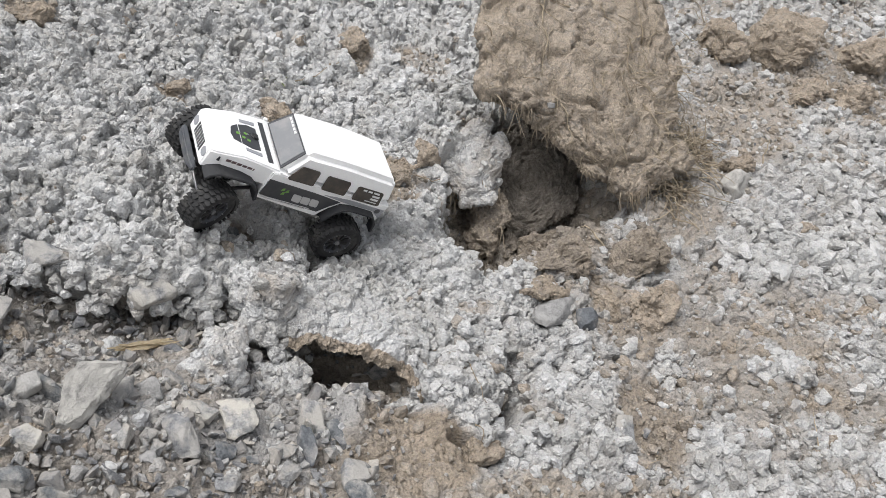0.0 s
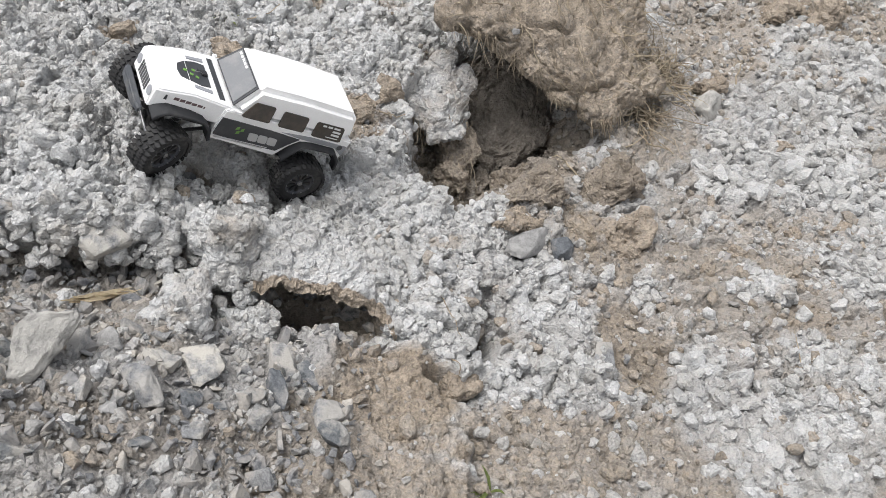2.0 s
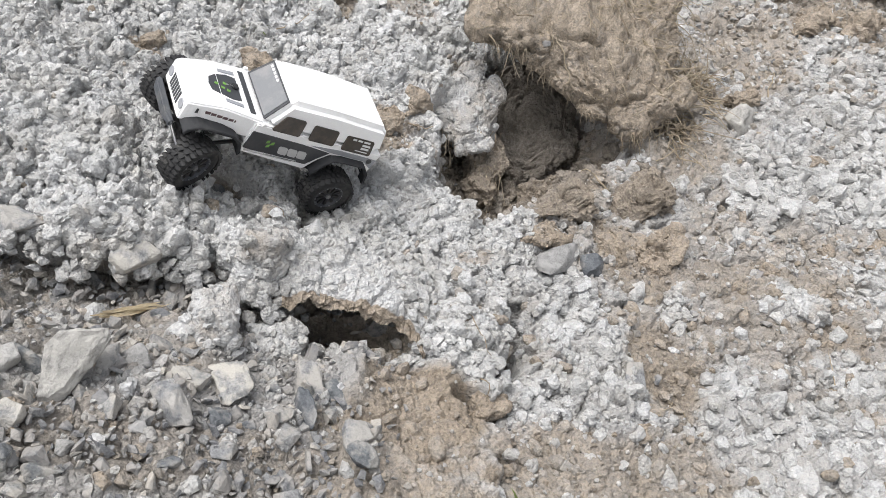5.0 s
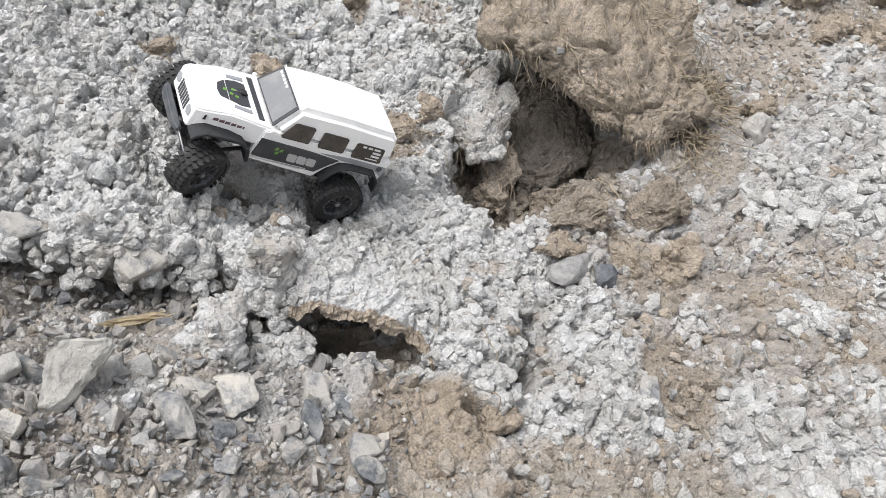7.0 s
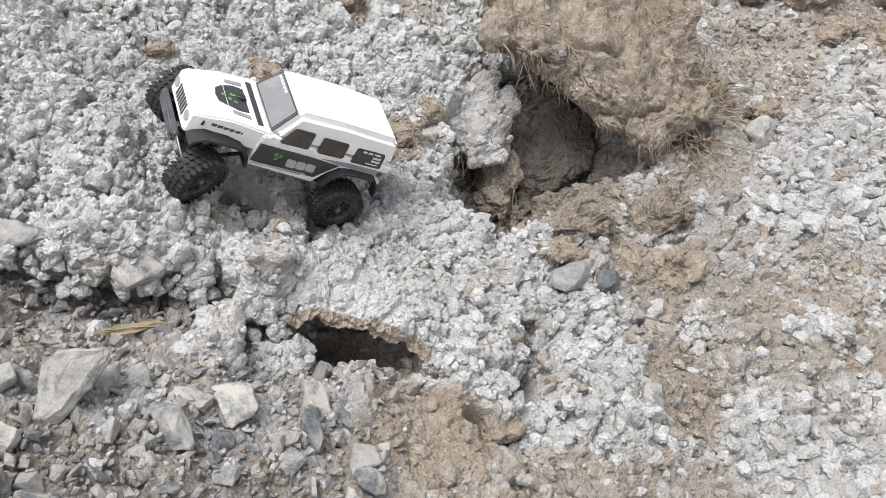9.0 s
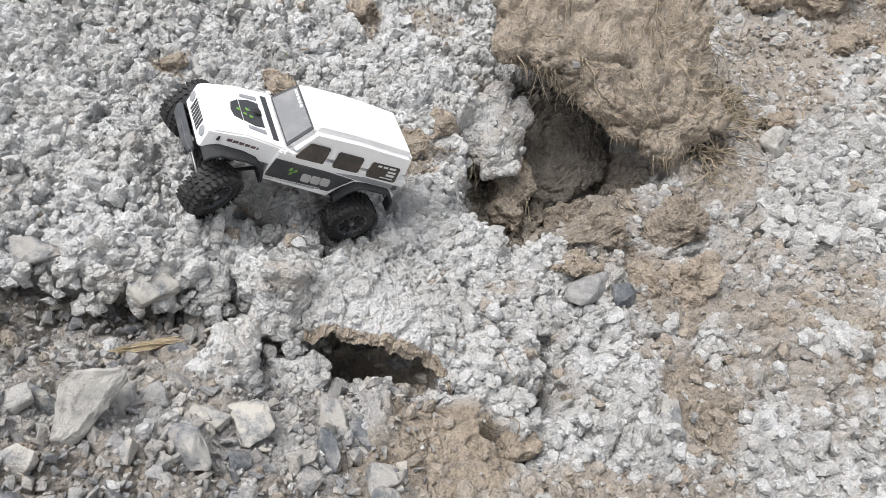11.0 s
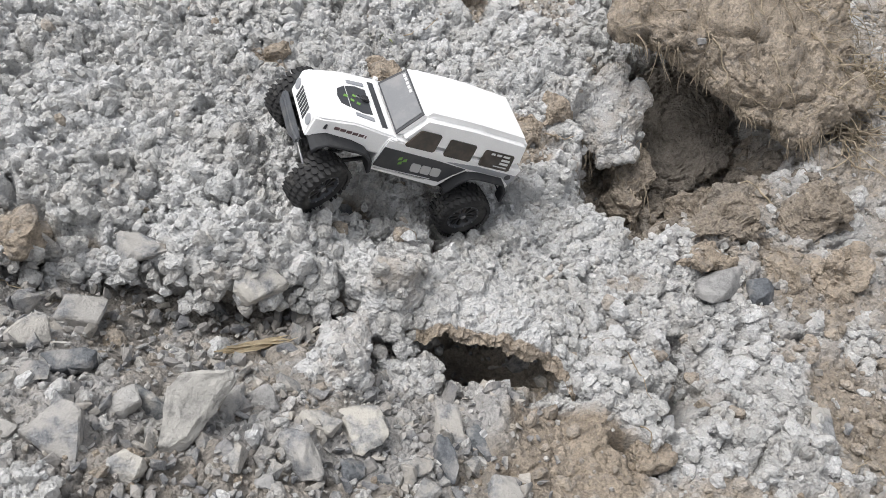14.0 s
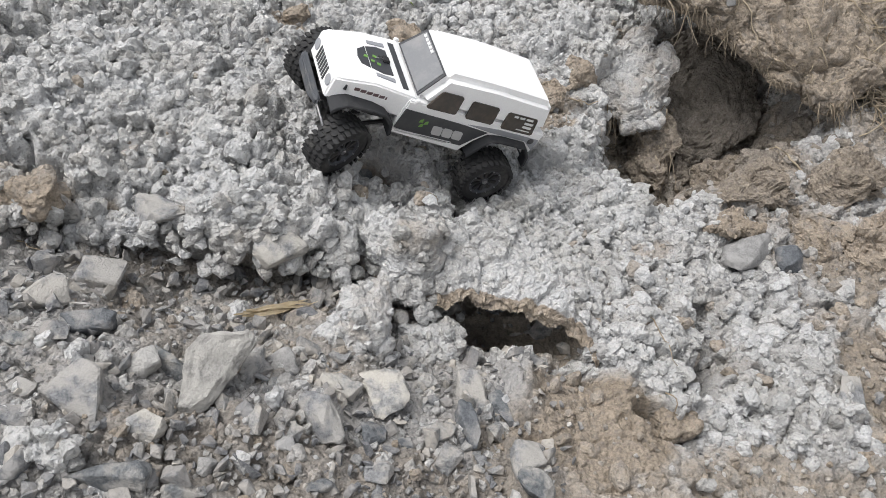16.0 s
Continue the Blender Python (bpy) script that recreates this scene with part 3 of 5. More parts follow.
scatter_chips("coarse_gravel", u, v, rng.uniform(0.0042, 0.0085, len(u)) * rng.uniform(0.8, 1.3, len(u)), M_GRIT, "coarse angular grey shale pieces in brown dirt")


# ---- clods ----
def set_soil(me, clay, grit=0.0):
    n = len(me.vertices)
    for key, val in (("clay", clay), ("grit", grit)):
        me.attributes.new(key, "FLOAT", "POINT").data.foreach_set("value", np.broadcast_to(np.asarray(val, np.float32), (n,)).copy())


def clod_shape(outline, front, back, seed, times=4, rough=1.0, boxy=0.72, marl=False, trail=(0.0, 0.0)):
    """A broken lump: its outline (x, y in metres) seen from the front, its depth before and behind that outline."""
    v, f = ball(times)
    ring = np.array(outline)
    ang, rad = np.arctan2(ring[:, 1], ring[:, 0]), np.hypot(ring[:, 0], ring[:, 1])
    o = np.argsort(ang)
    th, s = np.arctan2(v[:, 1], v[:, 0]), np.hypot(v[:, 0], v[:, 1])
    R = np.interp(th, ang[o], rad[o], period=2 * math.pi)
    z = np.sign(v[:, 2]) * np.abs(v[:, 2]) ** 0.85 * np.where(v[:, 2] > 0, front, back)
    s = s ** boxy
    rear = np.maximum(-z, 0)
    p = np.stack([np.cos(th) * R * s + rear * trail[0], np.sin(th) * R * s + rear * trail[1], z], 1)
    if len(outline) == 12:
        g = np.random.default_rng(seed + 900)
        for n in np.concatenate([np.abs(g.normal(size=(9, 3))) * np.where(g.random((9, 3)) < (0.5, 0.35, 0.0), -1, 1), ((0, 0.5, 1),)]):
            n = n / np.linalg.norm(n)
            q = p @ n
            p = p - np.maximum(q - g.uniform(0.55, 0.85) * q.max(), 0)[:, None] * n * 0.9
    d = np.zeros_like(p)
    across = np.cross(p[f[:, 1]] - p[f[:, 0]], p[f[:, 2]] - p[f[:, 0]])
    for k in range(3):
        np.add.at(d, f[:, k], across)
    d = d / np.maximum(np.linalg.norm(d, axis=1), 1e-12)[:, None]
    size = float(np.mean(rad))
    q = p / size
    k = seed * 3.7
    bump = 0.15 * ridges(q[:, 0] * 1.6 + k, q[:, 1] * 1.6, q[:, 2] * 1.6, 3) * min(size, 0.06) * rough
    if marl:
        bump = bump + 0.6 * (crusted(p[:, 0], p[:, 1], p[:, 2], seed, min(1.0, size / 0.03)) - 0.006)
    else:
        wide = 0.062 if size > 0.08 else 0.035
        warp = 0.25 * ridges(q[:, 0] * 3 + k, q[:, 1] * 3, q[:, 2] * 3, 3)
        dm, gp, rd = pebbled(p[:, 0] / wide + k + warp, p[:, 1] / wide - warp, p[:, 2] / wide, seed)
        gp = np.clip(gp * 1.8 - 0.8, 0, 1) if size > 0.08 else gp
        bump = bump + min(1.0, size / 0.03) * ((0.008 if size > 0.08 else 0.006) * (rd - 0.5) * (1 - gp) - (0.006 if size > 0.08 else 0.004) * gp + (1.0 if size > 0.08 else 1.2) * broken(p[:, 0], p[:, 1], p[:, 2], k))
    return p + d * bump[:, None], f


EYE_SIDE = np.array((0.10, -0.80, 0.59))


def stand(u, v, lift, lean=0.5, spin=0.0):
    """A pose at (u, v) on the bank, turned by lean from the bank's normal towards the open side."""
    z = UP * (1 - lean) + EYE_SIDE * lean
    z = z / np.linalg.norm(z)
    x = np.cross((0, 0, 1.0), z)
    x = x / np.linalg.norm(x)
    y = np.cross(z, x)
    m = Matrix([(*r, 0) for r in np.stack([x, y, z], 1)] + [(0, 0, 0, 1)])
    m.translation = Vector(place(u, v, form(u, v) + lift))
    return m @ Matrix.Rotation(radians(spin), 4, "Z")


def clod(name, m, outline, front, back, seed, label, times=4, clay=1.0, grit=0.0, rough=1.0, group="", mat=None, marl=False, trail=(0.0, 0.0), boxy=0.72):
    p, f = clod_shape(outline, front, back, seed, times, rough, boxy, marl=marl, trail=trail)
    me = mesh_of(name, p, f, mat or M_SOIL, soft=times > 6)
    cl = np.clip(clay + 0.5 * ridges(p[:, 0] / 0.02, p[:, 1] / 0.02, p[:, 2] / 0.02, 3) * (0.2 if clay > 0.9 else 1.0), 0, 1)
    set_soil(me, cl, grit)
    ob = new(name, me)
    ob.matrix_world = m
    return tagged(ob, label, "clod", group)


def oval(a, b, seed):
    g = np.random.default_rng(seed)
    return [(a * math.cos(t) * g.uniform(0.85, 1.15), b * math.sin(t) * g.uniform(0.85, 1.15)) for t in np.linspace(0, 5.8, 12)]


def tube(points, radius, thin=0.4, sides=5):
    """A tapering thread through points."""
    bm = bmesh.new()
    pts = [Vector(p) for p in points]
    rings = []
    for i, p in enumerate(pts):
        d = (pts[min(i + 1, len(pts) - 1)] - pts[max(i - 1, 0)]).normalized()
        a = d.orthogonal().normalized()
        b = d.cross(a)
        r = radius * (1 - (1 - thin) * i / (len(pts) - 1))
        rings.append([bm.verts.new(p + (a * math.cos(t) + b * math.sin(t)) * r) for t in np.linspace(0, 2 * math.pi, sides, endpoint=False)])
    for r1, r2 in zip(rings, rings[1:]):
        for k in range(sides):
            bm.faces.new((r1[k], r1[(k + 1) % sides], r2[(k + 1) % sides], r2[k]))
    bm.faces.new(rings[-1])
    bm.faces.new(rings[0][::-1])
    for fce in bm.faces:
        fce.smooth = True
    return bm


def fibre_look(lo, hi):
    def build(n, l, s):
        r = n.new("ShaderNodeObjectInfo").outputs["Random"]
        c = mix(n, l, r, lo, hi)
        l.new(mix(n, l, grain(n, l, 300, 3), c, tuple(x * 0.6 for x in lo)), s.inputs["Base Color"])
    return build


M_ROOT = material("root", fibre_look((0.28, 0.225, 0.165), (0.54, 0.47, 0.37)), 0.85, 0, 0.2)
M_STRAW = material("straw", fibre_look((0.35, 0.285, 0.20), (0.60, 0.52, 0.40)), 0.8, 0, 0.25)


def wander(start, way, length, steps, sway, pull, g):
    """A crooked line from start along way, pulled by pull."""
    p, d = np.array(start, float), np.array(way, float)
    out = [p.copy()]
    for _ in range(steps):
        d = d / np.linalg.norm(d) + g.normal(size=3) * sway + np.array(pull)
        d = d / np.linalg.norm(d)
        p = p + d * length / steps
        out.append(p.copy())
    return out


# the great root-bound clod above the hollow
big_n = np.array((0.346, -0.692, 0.633))
big_x = np.cross((0, 0, 1.0), big_n)
big_x = big_x / np.linalg.norm(big_x)
big_y = np.cross(big_n, big_x)
big_m = Matrix([(*r, 0) for r in np.stack([big_x, big_y, big_n], 1)] + [(0, 0, 0, 1)])
big_m.translation = Vector((0.182, 0.889, 0.173) - big_n * 0.014)
BIG = [(-0.096, 0.164), (-0.123, 0.107), (-0.145, 0.051), (-0.125, 0.028), (-0.100, 0.010), (-0.070, -0.020), (-0.052, -0.055), (-0.028, -0.090), (0.0, -0.118),
       (0.029, -0.119), (0.077, -0.116), (0.115, -0.096), (0.107, -0.059), (0.135, 0.001), (0.138, 0.067), (0.138, 0.126), (0.024, 0.159)]
big = clod("root_clod", big_m, [(x * 0.97, y * 0.97) for x, y in BIG], 0.026, 0.085, 3, "large brown loam clod bound by dry roots, tilted over a hollow", 7, rough=1.0, trail=(0.72, 0.40))
g = np.random.default_rng(8)
down = np.array((0, 0, -1.0))
big_tree = BVHTree.FromPolygons([x.co for x in big.data.vertices], [tuple(x.vertices) for x in big.data.polygons])


def on_clod(x, y, h=0.004):
    at = big_tree.ray_cast(Vector((x, y, 0.3)), Vector((0, 0, -1)))[0]
    return np.array(at) + np.array((0, 0, h)) if at else None


big_down = np.array(big_m.to_3x3().inverted() @ Vector(down))
low_rim = [(-0.145, 0.051), (-0.125, 0.028), (-0.100, 0.010), (-0.070, -0.020), (-0.052, -0.055), (-0.028, -0.090), (0.0, -0.118), (0.029, -0.119), (0.077, -0.116)]
for i in range(150):
    t = g.uniform(0, len(low_rim) - 1.001)
    a, b = np.array(low_rim[int(t)]), np.array(low_rim[int(t) + 1])
    x, y = (a + (b - a) * (t % 1)) * g.uniform(0.88, 1.02)
    p = on_clod(x, y, 0.002)
    if p is None:
        continue
    part("root", tube(wander(p, big_down + g.normal(size=3) * 0.4 + np.array((0, 0, 0.2)), g.uniform(0.008, 0.024) * (2 if i % 7 == 0 else 1), 7, 0.16, big_down * 0.25, g), g.uniform(0.0003, 0.0007) * (1.6 if i % 7 == 0 else 1)), M_ROOT, big)
for i in range(75):
    x, y = g.uniform(-0.125, 0.125), g.uniform(-0.10, 0.155)
    line = wander((x, y, 0), (g.normal(), g.normal() - 0.6, 0), g.uniform(0.02, 0.075), 9, 0.30, (0, 0, 0), g)
    line = [on_clod(q[0], q[1], 0.0006 + 0.004 * math.sin(math.pi * k / 9)) for k, q in enumerate(line)]
    line = list(itertools.takewhile(lambda q: q is not None, line))
    if len(line) < 4:
        continue
    part("root", tube(line, g.uniform(0.0004, 0.0010)), M_STRAW if i % 3 else M_ROOT, big)
for i in range(110):
    x, y = g.uniform(0.05, 0.14), g.uniform(-0.12, 0.06)
    p = on_clod(x, y, 0.0)
    if p is None:
        continue
    part("root", tube(wander(p, (0.9, -0.5 + g.normal() * 0.6, 0.2 + g.normal() * 0.4), g.uniform(0.025, 0.06), 7, 0.14, (0, -0.03, -0.14), g), g.uniform(0.0003, 0.0007)), M_STRAW, big)

# the marl block that hangs by its roots beside the hollow
def facing(mid, n):
    """A pose at mid whose z looks along n and whose y climbs."""
    n = np.array(n) / np.linalg.norm(n)
    x = np.cross((0, 0, 1.0), n)
    x = x / np.linalg.norm(x)
    m = Matrix([(*r, 0) for r in np.stack([x, np.cross(n, x), n], 1)] + [(0, 0, 0, 1)])
    m.translation = Vector(mid)
    return m


def stud(ob, n, seed, reach, brown=0):
    """Crumbs stuck on the front of a lump, each a part of it."""
    g = np.random.default_rng(seed)
    tree = BVHTree.FromPolygons([x.co for x in ob.data.vertices], [tuple(x.vertices) for x in ob.data.polygons])
    for _ in range(n):
        at = tree.ray_cast(Vector((g.uniform(-1, 1) * reach[0], g.uniform(-1, 1) * reach[1], 0.2)), Vector((0, 0, -1)))[0]
        if at is None:
            continue
        r = g.uniform(0.0018, 0.0058)
        c = new("crumb", crumb_meshes[brown][g.integers(10)])
        c.parent = ob
        c.matrix_basis = Matrix.LocRotScale(at, Euler(g.uniform(0, 6.28, 3)), Vector(r * g.uniform(0.7, 1.3, 3)))


hang_m = facing((0.035, 0.852, 0.112), (0.186, -0.651, 0.736))
hang = clod("hanging_block", hang_m, [(-0.034, 0.0), (-0.031, -0.022), (-0.022, -0.044), (0.0, -0.047), (0.019, -0.042), (0.028, -0.020), (0.033, 0.004), (0.046, 0.012), (0.047, 0.036), (0.030, 0.050), (0.020, 0.030), (0.006, 0.050), (-0.009, 0.048), (-0.012, 0.028), (-0.028, 0.020)], 0.008, 0.03, 12,
            "grey-crusted marl block hanging by fine roots beside a hollow", 6, clay=0.15, grit=0.2, marl=True, trail=(0.3, 0.2), boxy=0.5)
stud(hang, 22, 31, (0.036, 0.042))
hang_down = np.array(hang_m.to_3x3().inverted() @ Vector(down))
for i in range(26):
    x = g.uniform(-0.036, 0.03)
    part("root", tube(wander((x, -0.034 + g.uniform(-0.006, 0.014), g.uniform(-0.010, 0.010)), hang_down, g.uniform(0.012, 0.035), 6, 0.25, hang_down * 0.2, g), g.uniform(0.0003, 0.0008)), M_ROOT, hang)
for i in range(7):
    part("root", tube(wander((0.02 + g.uniform(-0.008, 0.008), -0.03, -0.005), hang_down, g.uniform(0.04, 0.06), 7, 0.10, hang_down * 0.3, g), g.uniform(0.0003, 0.0007)), M_ROOT, hang)

# grit above 1 paints the shade at the back of the hollow onto this face
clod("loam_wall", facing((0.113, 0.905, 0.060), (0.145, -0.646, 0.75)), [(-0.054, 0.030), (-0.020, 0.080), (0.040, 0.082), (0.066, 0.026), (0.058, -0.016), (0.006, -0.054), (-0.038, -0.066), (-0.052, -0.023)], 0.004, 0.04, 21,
     "damp brown loam face at the back of the hollow, shade painted into its colour", 6, grit=1.5, rough=0.4, boxy=0.45)
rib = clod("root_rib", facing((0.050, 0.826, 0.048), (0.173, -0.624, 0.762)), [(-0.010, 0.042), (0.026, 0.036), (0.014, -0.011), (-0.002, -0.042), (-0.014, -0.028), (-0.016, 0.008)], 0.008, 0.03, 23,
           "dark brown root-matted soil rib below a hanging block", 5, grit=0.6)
rib_down = np.array(rib.matrix_world.to_3x3().inverted() @ Vector(down))
for i in range(26):
    part("root", tube(wander((g.uniform(-0.012, 0.02), g.uniform(-0.02, 0.035), 0.008), rib_down + np.array((0, 0, 0.35)), g.uniform(0.02, 0.045), 6, 0.2, rib_down * 0.2, g), g.uniform(0.0004, 0.0010)), M_ROOT, rib)
for i, (a, b, w, h) in enumerate([(0.188, 0.172, 0.020, 0.013), (0.189, 0.123, 0.030, 0.017), (0.250, 0.205, 0.022, 0.014), (0.264, 0.200, 0.018, 0.012), (0.156, 0.115, 0.017, 0.010), (0.282, 0.166, 0.017, 0.010),
                                  (0.157, 0.170, 0.015, 0.015), (0.215, 0.175, 0.014, 0.010), (0.225, 0.150, 0.012, 0.009), (0.13, 0.10, 0.010, 0.008)]):
    # the high grit darkens these clods with painted shade of the hollow
    clod("loam_clod", stand(a, b, 0.004, 0.5, (i * 53) % 60 - 30), oval(w, h, i + 140), min(w, h) * 0.7, min(w, h), i + 140, "brown loam clod fallen into the hollow", 4, grit=1.2, group="loam clods")
# dry root tufts on the slope beside the clod
def tuft(u, v, wide, n, seed, label):
    g = np.random.default_rng(seed)
    top = new("root_tuft")
    top.location = place(u, v, form(u, v) + 0.004)
    for _ in range(n):
        start = ACROSS * g.normal() * wide * 0.6 + ALONG * g.normal() * wide * 0.8 + UP * g.uniform(0.0, 0.012)
        way = ACROSS * g.normal() + ALONG * g.normal() + UP * abs(g.normal()) * 0.5
        part("root", tube(wander(start, way, g.uniform(0.025, 0.06), 9, 0.22, -UP * 0.03, g), g.uniform(0.0005, 0.0012)), M_STRAW if g.random() < 0.6 else M_ROOT, top)
    return tagged(top, label, "roots", "root tufts")


tuft(0.375, 0.300, 0.026, 130, 71, "tangle of dry pale roots lying on brown loam")
tuft(0.330, 0.225, 0.022, 90, 72, "tangle of dry pale roots lying on brown loam")
tuft(0.470, 0.565, 0.030, 40, 73, "dry brown roots hanging round a loam clod")

# loam clods: u, v, half-width, half-height
for i, (a, b, w, h, tall) in enumerate([
    (0.171, 0.072, 0.046, 0.021, 1.0), (0.142, 0.028, 0.027, 0.020, 1.0), (0.213, 0.027, 0.016, 0.023, 1.0), (0.271, 0.035, 0.036, 0.029, 0.6), (0.277, 0.110, 0.048, 0.030, 1.0),
    (0.205, 0.164, 0.043, 0.023, 0.8), (0.578, 0.570, 0.054, 0.060, 1.0), (0.745, 0.609, 0.049, 0.038, 1.0), (0.475, 0.575, 0.040, 0.049, 0.9), (0.600, 0.473, 0.061, 0.017, 0.9),
    (0.651, 0.465, 0.057, 0.019, 0.9), (-0.074, 0.347, 0.020, 0.028, 0.9), (-0.151, 0.184, 0.018, 0.026, 0.8), (-0.250, 0.179, 0.016, 0.010, 0.7), (-0.021, 0.150, 0.036, 0.016, 0.6),
    (0.017, 0.190, 0.016, 0.022, 0.8), (0.062, -0.168, 0.022, 0.015, 0.9), (0.425, 0.286, 0.023, 0.019, 0.8), (0.485, 0.174, 0.018, 0.012, 0.8)]):
    # clods 0, 4 and 5 near the hollow get shade painted in through grit
    clod("loam_clod", stand(a, b, 0.004 + 0.45 * min(w, h) * tall, 0.55), oval(w, h, i + 40), min(w, h) * 0.95 * tall, min(w, h) * 0.9, i + 40, "dry brown loam clod resting on the crumbly bank", 5 if w > 0.02 else 4, grit=0.6 if i in (0, 4, 5) else 0.0, group="loam clods")
for i, (a, b, w, h) in enumerate([(-0.372, -0.097, 0.022, 0.018), (0.465, 0.053, 0.015, 0.010), (0.519, 0.054, 0.021, 0.013), (-0.400, 0.190, 0.031, 0.016), (0.199, -0.182, 0.014, 0.009),
                                  (0.39, 0.02, 0.012, 0.009), (0.35, -0.005, 0.010, 0.008), (0.30, 0.06, 0.012, 0.009)]):
    clod("loam_clod", stand(a, b, 0.003, 0.5), oval(w, h, i + 80), min(w, h) * 0.8, min(w, h), i + 80, "small brown loam clod among grey crumbs", 4, group="loam clods")

# grey marl clumps along the ledge and cracks
for i, (a, b, w, h, lift) in enumerate([
    (-0.134, -0.066, 0.036, 0.026, 0.015), (-0.163, -0.130, 0.038, 0.024, 0.012), (-0.105, 0.118, 0.033, 0.012, 0.006), (-0.036, 0.132, 0.010, 0.013, 0.008), (-0.177, 0.130, 0.024, 0.021, 0.004),
    (-0.236, -0.072, 0.030, 0.020, 0.006), (-0.271, -0.070, 0.024, 0.018, 0.006), (-0.335, -0.094, 0.018, 0.013, 0.004), (0.022, -0.115, 0.024, 0.011, 0.006), (-0.104, -0.122, 0.022, 0.022, 0.012),
    (0.151, -0.174, 0.015, 0.012, 0.004), (0.177, -0.101, 0.014, 0.012, 0.004), (0.405, -0.030, 0.027, 0.024, 0.004), (-0.305, -0.265, 0.016, 0.013, 0.004)]):
    ob = clod("marl_clump", stand(a, b, lift, 0.45, (i * 37) % 40 - 20), oval(w, h, 60 + i), min(w, h) * 0.6, min(w, h) * 0.8, 60 + i, "pale grey knobbly marl clump on the broken bank", 5,
              clay=0.4 if i == 13 else 0.0, group="marl clumps", marl=True)
    stud(ob, int(14 + 600 * w), 200 + i, (w, h))


# ---- the thin crust that roofs the small hole ----
def crust_roof():
    nx, ny, lip = 130, 52, 9
    s, t = np.meshgrid(np.linspace(0, 1, nx), np.linspace(0, 1, ny))
    u = -0.120 + 0.136 * s
    edge = np.interp(u, LEDGE_U, LEDGE_V) - 0.004 - 0.006 * np.sin(math.pi * s) - 0.008 * s ** 2 + 0.005 * ridges(u / 0.02, 2.0, 0.0, 3)
    v = edge + 0.060 * (1 - t)
    rim = form(u, np.maximum(v, np.interp(u, LEDGE_U, LEDGE_V) + 0.010), False)
    h = rim + 0.006 * np.sin(math.pi * s) * t - 0.006 * t ** 4 - 0.012 * np.abs(2 * s - 1) ** 5 * t
    h = h + 0.8 * crusted(u, v) + 0.003
    # the broken edge, which leans out, then the underside running back
    k = np.linspace(0, 1, lip + 1)[1:, None]
    eu, ev, eh = u[-1][None], v[-1][None], h[-1][None]
    deep = (0.010 + 0.006 * ridges(eu / 0.018, 7.0, 0.0, 3)) * np.clip(np.sin(math.pi * s[-1][None]) * 1.6, 0.25, 1)
    rough = 0.0022 * ridges(eu / 0.008, k * 1.6 + 3.0, 1.0, 3) + 0.0014 * np.floor(ridges(eu / 0.012, k * 3.0, 5.0, 2) * 2.5)
    lu, lv, lh = eu + 0 * k, ev - 0.0050 * k + 0.010 * np.maximum(k - 0.75, 0) + rough, eh - deep * k
    m = np.linspace(0, 1, 16)[1:, None]
    bu, bv, bh = lu[-1] + 0 * m, lv[-1] + 0.050 * m, lh[-1] - 0.004 * m + 0.003 * ridges(lu[-1] / 0.01, m * 5, 2.0, 3)
    U, V, H = np.concatenate([u, lu, bu]), np.concatenate([v, lv, bv]), np.concatenate([h, lh, bh])
    rows = len(U)
    c = (np.arange(rows - 1)[:, None] * nx + np.arange(nx - 1)[None]).ravel()
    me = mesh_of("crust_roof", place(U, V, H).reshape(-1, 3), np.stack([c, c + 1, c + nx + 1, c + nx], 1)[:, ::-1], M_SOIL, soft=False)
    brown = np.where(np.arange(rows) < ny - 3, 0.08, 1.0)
    # underside rows toned darker, painting in the shade of the hole
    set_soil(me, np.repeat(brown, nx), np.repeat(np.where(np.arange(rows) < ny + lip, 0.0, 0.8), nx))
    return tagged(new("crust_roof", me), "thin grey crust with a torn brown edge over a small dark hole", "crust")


crust_roof()
u = rng.uniform(-0.118, 0.004, 90)
v = np.interp(u, LEDGE_U, LEDGE_V) + rng.uniform(-0.004, 0.028, 90)
r = rng.uniform(0.002, 0.0055, 90)
verts, tris, c, gg = crumbs(u, v, r, fine_shapes, fine_faces)
mid = place(u, v, form(u, np.maximum(v, np.interp(u, LEDGE_U, LEDGE_V) + 0.010), False) + 0.006)
u = rng.uniform(-0.088, 0.006, 60)
v = np.interp(u, (-0.09, -0.055, -0.031, 0.0, 0.01), (-0.122, -0.128, -0.120, -0.111, -0.106)) + rng.uniform(-0.007, 0.010, 60)
sill = crumbs(u, v, rng.uniform(0.0022, 0.0062, 60), fine_shapes, fine_faces, 0.3)
stuff("roof_crumbs", [(verts - verts.mean(1)[:, None] + mid[:, None], tris, c * 0.3, gg), sill], M_CRUMB, "small grey crumbs on the thin crust and before the hole", "crumbs")

# ---- stones: u, v, half-length, half-width, heading ----
GREY_STONES = [
    (-0.221, -0.184, 0.015, 0.007, 76), (-0.345, -0.165, 0.016, 0.011, 5), (-0.323, -0.134, 0.016, 0.012, 13), (-0.299, -0.084, 0.017, 0.013, 7), (-0.220, -0.088, 0.018, 0.013, 42),
    (-0.249, -0.096, 0.011, 0.008, 31), (-0.185, -0.098, 0.017, 0.008, -74), (-0.127, -0.098, 0.009, 0.008, -9), (-0.136, -0.185, 0.019, 0.013, -56), (-0.078, -0.173, 0.017, 0.009, -65),
    (-0.173, -0.214, 0.019, 0.010, -59), (-0.299, -0.232, 0.017, 0.014, -21), (-0.263, -0.244, 0.010, 0.008, -21)]
